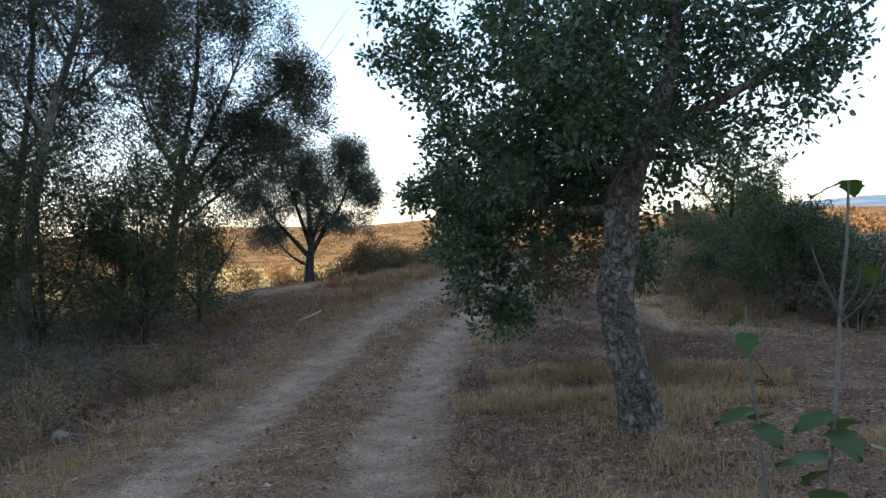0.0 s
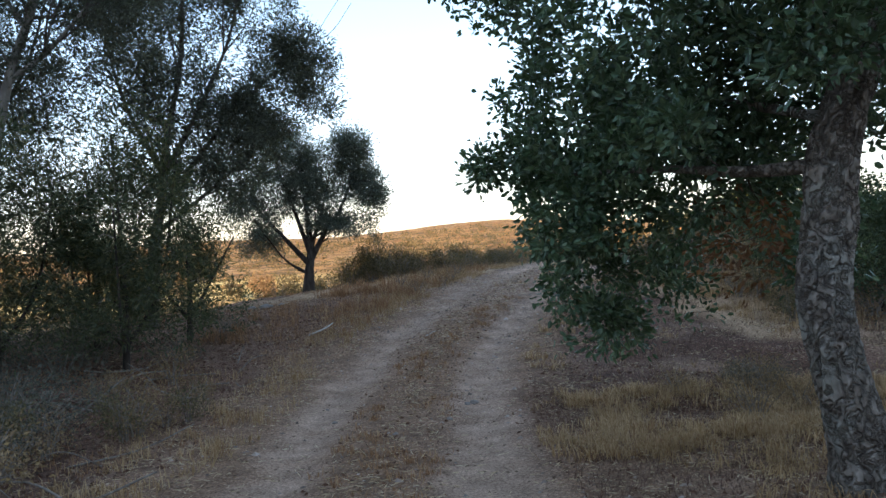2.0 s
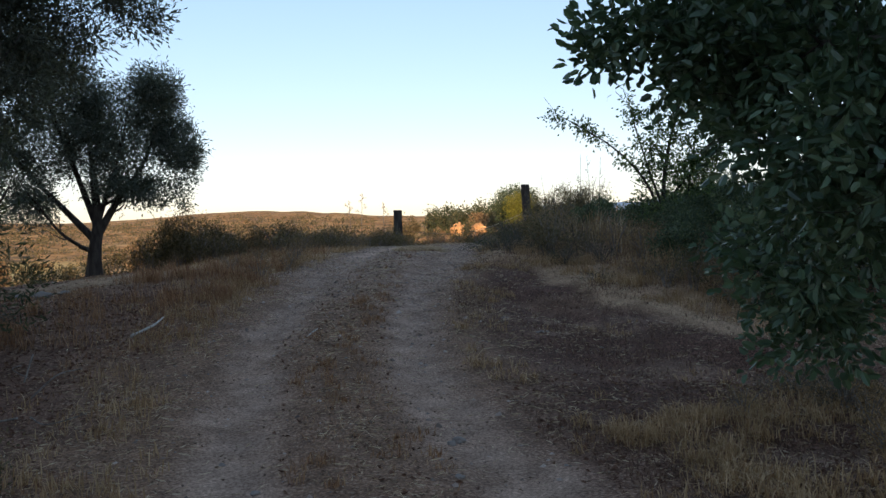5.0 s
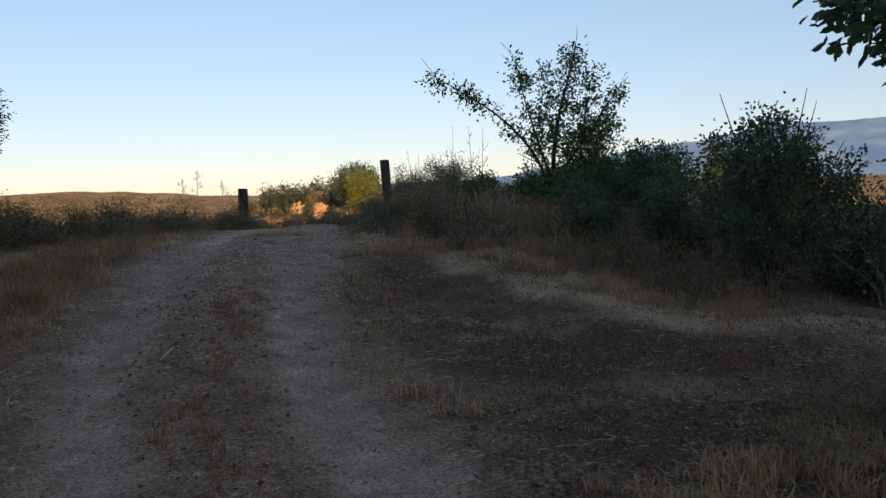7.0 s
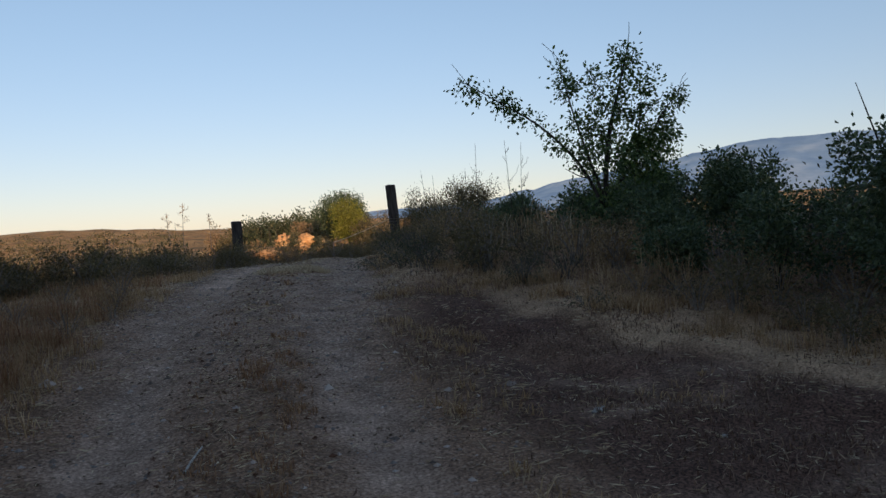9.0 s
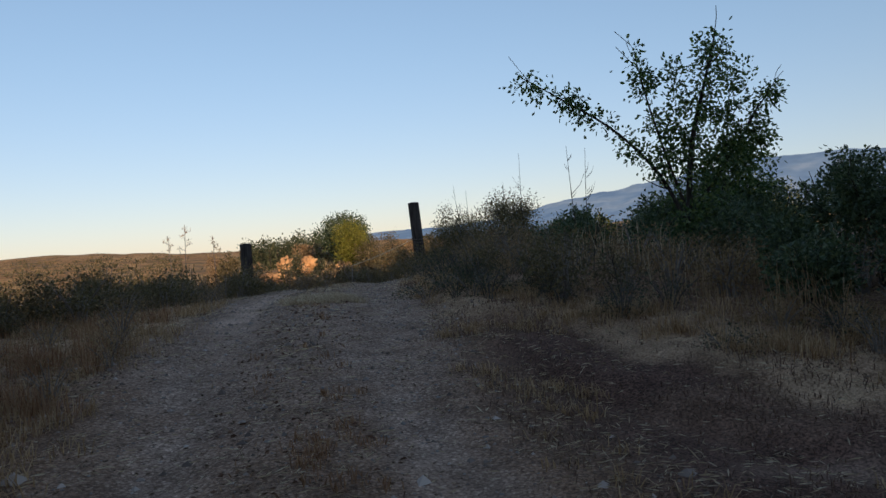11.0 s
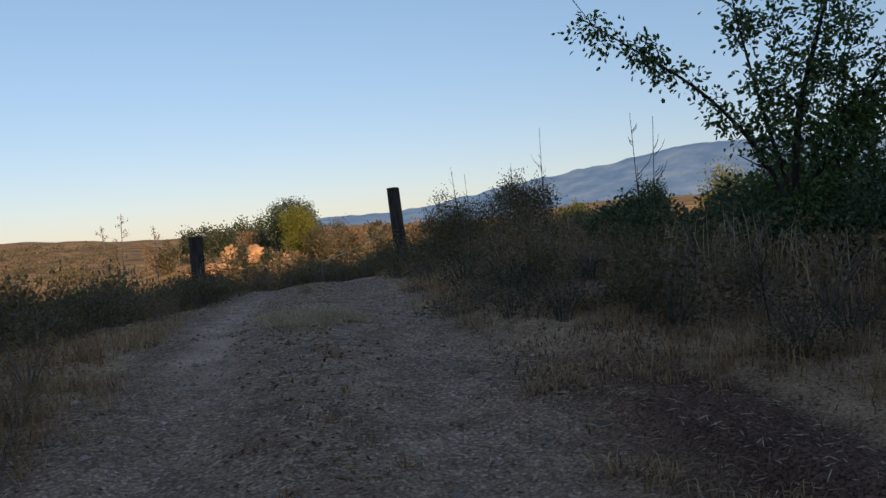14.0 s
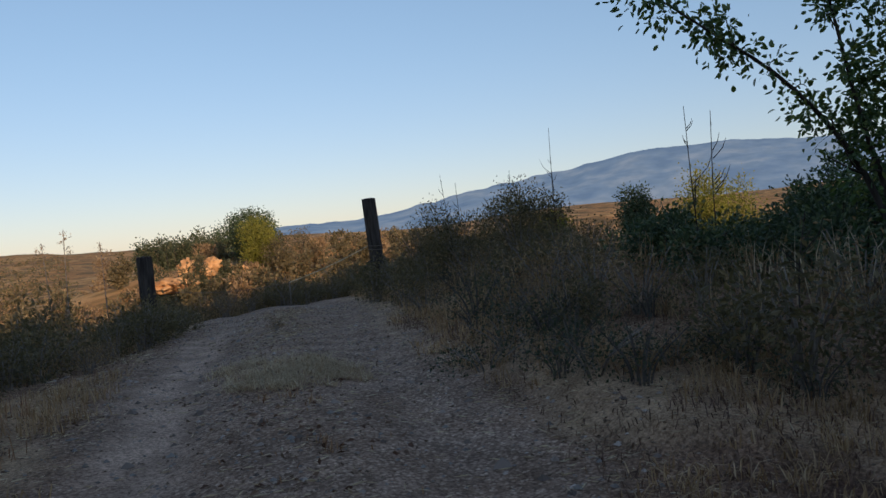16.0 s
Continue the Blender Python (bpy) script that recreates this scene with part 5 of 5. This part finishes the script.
left_grass = sown(36000, -8, 0, 4, 24, lambda x, y, d: smooth(1.5, 2.2, -d) * smooth(0.45, 0.62, fbm(x / 0.8, y / 0.8, 59, 3)) * (past_edge(x, y) < 0.5))
stuff("low_grass", blades(left_grass, 0.08, 0.004, gr, 1.6), STRAW_RED, "short reddish dry grass among the dead leaves", "grass")
loose = sown(260000, -6, 9, 1.5, 31, lambda x, y, d: (0.35 + 0.65 * patchy(x, y, 0.5, 53)) * (0.25 + 0.75 * smooth(0.3, 0.9, np.abs(np.abs(d) - 0.86))) * (1 - smooth(0.5, 2, beyond_bank(x, y))) * (past_edge(x, y) < 0.8) * (1 - 0.85 * smooth(2.0, 2.9, -d)) * (1 - 0.4 * scorched(x, y, d)))
lw = gr.normal(size=(len(loose), 3)) * np.array([1, 1, 0.12])
stuff("loose_straw", leaf_cards(loose[::2] + np.array([0, 0, 0.012]), lw[::2], 0.09, 0.009, gr, 0.2), STRAW_PALE, "loose bits of dry straw strewn over the ground", "straw")
stuff("ground_litter", leaf_cards(loose[1::2] + np.array([0, 0, 0.012]), lw[1::2], 0.036, 0.016, gr, 0.4), CRUMBS, "crumbled dead leaves and clods strewn over the ground", "leaves")
dead = sown(95000, -8, 4.5, 1, 24, lambda x, y, d: np.maximum(smooth(1.6, 3.0, -d) * (1 - smooth(17, 22, y)) * 0.8, 0.9 * (1 - smooth(1.0, 2.6, np.hypot(x - 2.2, y - 10.3))) + 0.3 * (d > 1.4) * (y < 13) + 0.1 * (np.abs(d) < 0.6)))
dw = gr.normal(size=(len(dead), 3)) * np.array([1, 1, 0.25])
stuff("leaf_litter", leaf_cards(dead + np.array([0, 0, 0.012]), dw, 0.055, 0.03, gr, 0.3), LITTER, "scattered dead brown leaves on the ground", "leaves")

# low scrub on the valley side and the knoll, clump by clump
def hillside(n, a0, a1, r0, r1, per):
    az, r = np.radians(gr.uniform(a0, a1, n)), r0 + (r1 - r0) * gr.uniform(size=n) ** 1.3
    x, y = np.sin(az) * r - 0.2, np.cos(az) * r + 17.4
    keep = gr.uniform(size=n) < 0.15 + 0.85 * smooth(0.4, 0.56, fbm(x / 9, y / 9, 71, 3))
    x, y, r = x[keep], y[keep], r[keep]
    w = gr.uniform(0.35, 0.85, len(x)) * (0.8 + r / 120)
    at = np.repeat(np.stack([x, y, land(x, y)], 1), per, 0)
    big = np.repeat(w, per)[:, None]
    way = unit(gr.normal(size=(len(at), 3)) * np.array([1, 1, 0.8]))
    way[:, 2] = np.abs(way[:, 2])
    at = at + way * big * gr.uniform(0.35, 1.0, (len(at), 1)) * np.array([1, 1, 0.85])
    return leaf_cards(at, way + gr.normal(size=(len(at), 3)) * 0.6, big[:, 0] * 0.4, big[:, 0] * 0.24, gr)


stuff("hillside_scrub", hillside(900, 8, 46, 26, 95, 44), LEAF_DRYSCRUB, "tawny scrub spread over the sunlit knoll", "scrub")
stuff("hillside_scrub", hillside(800, 8, 46, 22, 95, 44), LEAF_SCRUB, "olive-brown scrub spread over the sunlit knoll", "scrub")
stuff("valley_scrub", hillside(4200, -45, 14, 24, 430, 20), LEAF_SCRUB, "brown scrub spotted over the dry valley side", "scrub")

STONE, st_, sb_ = material("grey_stone", 0.9, 0.2)
info = st_.nodes.new("ShaderNodeNewGeometry")
st_.links.new(mix(st_, noise_tex(st_, 40, 5), ramp(st_, info.outputs["Random Per Island"], [(0.0, (0.16, 0.13, 0.11)), (1.0, (0.36, 0.32, 0.28))]), (0.26, 0.22, 0.19)), sb_.inputs["Base Color"])


def pebbles(at, size):
    n = len(at)
    octa = np.array([(1, 0, 0), (0, 1, 0), (-1, 0, 0), (0, -1, 0), (0, 0, 0.6), (0, 0, -0.6)])
    f = np.array([(0, 1, 4), (1, 2, 4), (2, 3, 4), (3, 0, 4), (1, 0, 5), (2, 1, 5), (3, 2, 5), (0, 3, 5)])
    th = gr.uniform(0, 6.28, n)
    rot = np.stack([np.stack([np.cos(th), -np.sin(th), 0 * th], 1), np.stack([np.sin(th), np.cos(th), 0 * th], 1), np.stack([0 * th, 0 * th, 1 + 0 * th], 1)], 1)
    v = octa[None] * gr.uniform(0.6, 1.3, (n, 6, 3)) * (size * gr.lognormal(0, 0.45, n))[:, None, None]
    v = np.einsum("nij,nkj->nki", rot, v) + at[:, None, :]
    return v.reshape(-1, 3), (f[None] + np.arange(n)[:, None, None] * 6).reshape(-1, 3)


grit = sown(15000, -4, 8, 2, 33, lambda x, y, d: (np.abs(d) < 1.7) * (0.12 + 0.7 * smooth(12, 19, y)))
stuff("gravel", pebbles(grit + np.array([0, 0, 0.006]), 0.011), STONE, "loose grit and pebbles on the track", "gravel")

lumps_at = sown(16000, -5, 8, 2, 31, lambda x, y, d: (np.abs(d) < 2.2) * (0.25 + 0.75 * patchy(x, y, 0.5, 77)) * (0.35 + 0.5 * smooth(12, 19, y)))
CLOD, cl_t, cl_b = material("earth_clod", 0.95, 0.1)
cl_geo = cl_t.nodes.new("ShaderNodeNewGeometry")
cl_t.links.new(ramp(cl_t, cl_geo.outputs["Random Per Island"], [(0.0, (0.13, 0.098, 0.08)), (0.6, (0.34, 0.265, 0.215)), (1.0, (0.56, 0.46, 0.385))]), cl_b.inputs["Base Color"])
stuff("earth_clods", pebbles(lumps_at + np.array([0, 0, 0.004]), 0.019), CLOD, "small clods of grey-brown earth on the track", "clods")

PALE_STONE, ps, pb = material("pale_stone", 0.9, 0.2)
ps.links.new(ramp(ps, noise_tex(ps, 25, 5), [(0.3, (0.28, 0.25, 0.22)), (0.7, (0.48, 0.44, 0.39))]), pb.inputs["Base Color"])


def stone(x, y, r, mat, label, seed):
    bm = bmesh.new()
    bmesh.ops.create_icosphere(bm, subdivisions=3, radius=r)
    for v in bm.verts:
        v.co *= 1 + 0.4 * noise.noise(v.co / r * 1.1 + Vector((seed * 3.1, 0, 0)))
        v.co.z *= 0.55
    ob = new("stone", bm_mesh("stone", bm, mat, False))
    ob.matrix_basis = pose(x, y, gz(x, y) + r * 0.25, 0, 0, seed * 40)
    tagged(ob, label, "stone")


for k, (x, y, r) in enumerate(((1.83, 14.7, 0.033), (1.9, 14.72, 0.026), (1.77, 14.68, 0.024), (2.2, 13.9, 0.022), (3.3, 12.4, 0.022))):
    stone(x, y, r, PALE_STONE, "small pale stone on the dark stubble", k)
for k, (x, y, r) in enumerate(((-4.42, 19.5, 0.14), (-4.15, 19.75, 0.09), (-4.75, 19.6, 0.1), (-4.0, 8.0, 0.09))):
    stone(x, y, r, STONE, "rough brown-grey stone on the leaf litter", k + 9)
for k, (x, y, r) in enumerate(((-0.43, 11.5, 0.05), (-0.52, 11.42, 0.035), (-0.75, 10.6, 0.03), (-2.0, 10.9, 0.03))):
    stone(x, y, r, STONE, "dark clod of earth on the wheel rut", k + 17)


def stick(pts, r, mat, label):
    pts = [(x, y, gz(x, y) + r + h) for x, y, h in pts]
    ob = thing("stick", pts[0], label, "stick")
    path = curve_points(local(pts[0], pts), 10)
    part("wood", fill("stick", *tube(path, np.linspace(r, r * 0.5, 10), 6), mat, True), ob)


stick([(-2.95, 15.7, 0.02), (-2.72, 16.0, 0.07), (-2.6, 16.3, 0.1)], 0.02, BLEACHED, "short pale stick lying on dead leaves")
stick([(-0.99, 15.25, 0.0), (-0.9, 15.4, 0.006), (-0.8, 15.55, 0.012)], 0.011, BLEACHED, "short pale stick on the grass strip")
for k in range(70):
    x, y = gr.uniform(-8, -3.6), gr.uniform(4.5, 15)
    a, ln = gr.uniform(0, 6.28), gr.uniform(0.4, 1.4)
    stick([(x, y, 0.0), (x + 0.5 * ln * math.cos(a), y + 0.5 * ln * math.sin(a), gr.uniform(0.02, 0.2)), (x + ln * math.cos(a + 0.2), y + ln * math.sin(a + 0.2), gr.uniform(0.0, 0.5))], gr.uniform(0.006, 0.016), TWIG, "dry fallen branch in the brush beside the track")


# ---- broad-leaved sapling and bare shoots ----
def broad_leaf(size):
    """One lobed leaf with a midrib fold, along +y from its stalk."""
    half = [(0, 0), (0.22, 0.04), (0.42, 0.22), (0.36, 0.38), (0.46, 0.52), (0.3, 0.66), (0.2, 0.86), (0, 1.05)]
    v = [(0, y * size, 0.02 * size * math.sin(y * 3)) for _, y in half]
    v += [(x * size, y * size, 0.16 * x * size - 0.1 * size * y * y) for x, y in half]
    v += [(-x * size, y * size, 0.16 * x * size - 0.1 * size * y * y) for x, y in half]
    f = []
    for i in range(7):
        f += [(i, i + 8, i + 9), (i, i + 9, i + 1), (i, i + 17, i + 16), (i, i + 1, i + 17)]
    return np.array(v), np.array(f)


def sapling(base, stem, leaves, label, shoots=()):
    ob = thing("sapling", base, label, "sapling")
    part("stem", fill("stem", *tube(curve_points(local(base, stem), 16), np.linspace(0.011, 0.005, 16), 7), BARK_PALE, True), ob)
    for s in shoots:
        part("shoot", fill("shoot", *tube(curve_points(local(base, s), 8), np.linspace(0.007, 0.003, 8), 5), BARK_GREY, True), ob)
    for (x, y, z), size, rz, rx in leaves:
        lf = part("leaf", fill("leaf", *broad_leaf(size * 1.2), LEAF_BIG, True), ob)
        lf.matrix_basis = pose(x - base[0], y - base[1], z - base[2], rx, 0, rz)


sb = (1.47, 3.06, gz(1.47, 3.06) - 0.02)
sapling(sb, [sb, (1.48, 3.06, 0.4), (1.52, 3.05, 0.9), (1.53, 3.04, 1.15), (1.55, 3.02, 1.4), (1.56, 3.02, 1.63)],
        [((1.55, 3.02, 1.62), 0.11, 60, -20), ((1.56, 3.02, 1.63), 0.09, -40, -30), ((1.5, 3.05, 0.72), 0.15, 100, -15), ((1.5, 3.05, 0.7), 0.16, -30, -20), ((1.5, 3.05, 0.66), 0.14, 190, -25), ((1.49, 3.05, 0.5), 0.15, 20, -30), ((1.49, 3.05, 0.42), 0.16, 140, -30), ((1.48, 3.06, 0.35), 0.15, 250, -20), ((1.6, 3.0, 1.3), 0.1, -60, -40), ((1.62, 3.0, 0.6), 0.12, -90, -20), ((1.49, 3.05, 0.55), 0.17, 70, -10), ((1.49, 3.05, 0.3), 0.16, -10, -20), ((1.48, 3.06, 0.22), 0.17, 110, -25), ((1.48, 3.06, 0.15), 0.15, 40, -15), ((1.5, 3.05, 0.62), 0.14, -70, -25), ((1.48, 3.06, 0.3), 0.15, 200, -20)],
        "thin sapling with a few broad green leaves beside the track",
        [[(1.53, 3.04, 1.1), (1.47, 3.05, 1.25), (1.43, 3.06, 1.38)], [(1.53, 3.04, 1.08), (1.6, 3.0, 1.16), (1.68, 2.96, 1.32)], [(1.53, 3.04, 1.12), (1.58, 3.02, 1.2), (1.6, 3.0, 1.32)]])
s2 = (1.42, 3.4, gz(1.42, 3.4) - 0.02)
sapling(s2, [s2, (1.38, 3.4, 0.2), (1.34, 3.4, 0.6), (1.3, 3.4, 0.95), (1.3, 3.4, 1.12)],
        [((1.3, 3.4, 1.08), 0.09, 30, -30), ((1.3, 3.4, 1.0), 0.1, 160, -40), ((1.31, 3.4, 0.9), 0.1, 260, -50), ((1.33, 3.4, 0.66), 0.15, 90, -15), ((1.33, 3.4, 0.64), 0.16, -20, -15), ((1.34, 3.4, 0.6), 0.13, 200, -25), ((1.36, 3.4, 0.5), 0.14, 40, -20)],
        "thin leafy shoot with broad green leaves beside the oak")


def bare_shoot(x, y, h, lean, label, seed):
    base = (x, y, gz(x, y) - 0.03)
    r = np.random.default_rng(seed)
    ob = thing("bare_shoot", base, label, "shoot", "bare shoots over the scrub")
    pts = [(0, 0, 0), (lean * 0.4, 0.02, h * 0.5), (lean, 0.0, h)]
    part("stem", fill("stem", *tube(curve_points(pts, 12), np.linspace(0.008, 0.003, 12), 5), BARK_DARK, True), ob)
    for k in range(7):
        u = r.uniform(0.45, 0.95)
        a = r.uniform(0, 6.28)
        ln = r.uniform(0.08, 0.3) * (1.1 - u) * 2
        p0 = np.array([lean * u, 0.0, h * u])
        part("side_twig", fill("side_twig", *tube(np.array([p0, p0 + np.array([math.cos(a) * ln * 0.5, math.sin(a) * ln * 0.5, ln * 0.5]), p0 + np.array([math.cos(a) * ln * 0.7, math.sin(a) * ln * 0.7, ln])]), np.array([0.005, 0.004, 0.002]), 4), BARK_DARK, True), ob)


for k, (x, y, h, lean) in enumerate(((7.95, 24.8, 1.95, 0.0), (6.5, 21.65, 1.75, -0.12), (6.62, 21.55, 1.7, 0.05), (8.2, 27.3, 1.75, -0.2), (8.5, 27.4, 1.6, -0.1), (8.8, 26.5, 1.6, 0.0), (9.0, 28.3, 1.4, -0.2), (5.4, 20.2, 0.9, 0.2), (4.7, 19.0, 0.7, -0.15))):
    bare_shoot(x, y, h, lean, "thin bare shoot standing above the scrub", 400 + k)


def flower_stalk(x, y, top, lean, seed):
    base = (x, y, gz(x, y) - 0.05)
    h = top - base[2]
    r = np.random.default_rng(seed)
    ob = thing("flower_stalk", base, "tall dry flower stalk on the slope below the brow", "plant", "flower stalks on the slope")
    part("stem", fill("stem", *tube(curve_points([(0, 0, 0), (lean * 0.3, 0, h * 0.6), (lean, 0, h)], 12), np.linspace(0.022, 0.01, 12), 6), TWIG, True), ob)
    for k in range(6):
        u, a = 0.8 + 0.033 * k, r.uniform(0, 6.28)
        ln = 0.26 - 0.03 * k
        p0 = np.array([lean * u, 0.0, h * u])
        tip = p0 + np.array([math.cos(a) * ln, math.sin(a) * ln, ln * 0.45])
        tw = part("side_stem", fill("side_stem", *tube(np.array([p0, (p0 + tip) / 2 - np.array([0, 0, 0.03]), tip]), np.array([0.012, 0.01, 0.007]), 5), TWIG, True), ob)
        at = tip + r.normal(size=(14, 3)) * np.array([0.07, 0.07, 0.04])
        part("seed_head", fill("seed_head", *leaf_cards(at, r.normal(size=(14, 3)), 0.07, 0.04, r), LEAF_DRYSCRUB), ob, "", "stuff")


for k, (x, y, top, lean) in enumerate(((6.57, 45.4, 2.6, 0.1), (7.75, 45.2, 2.1, -0.03), (6.15, 45.7, 2.2, -0.12))):
    flower_stalk(x, y, top, lean, 450 + k)
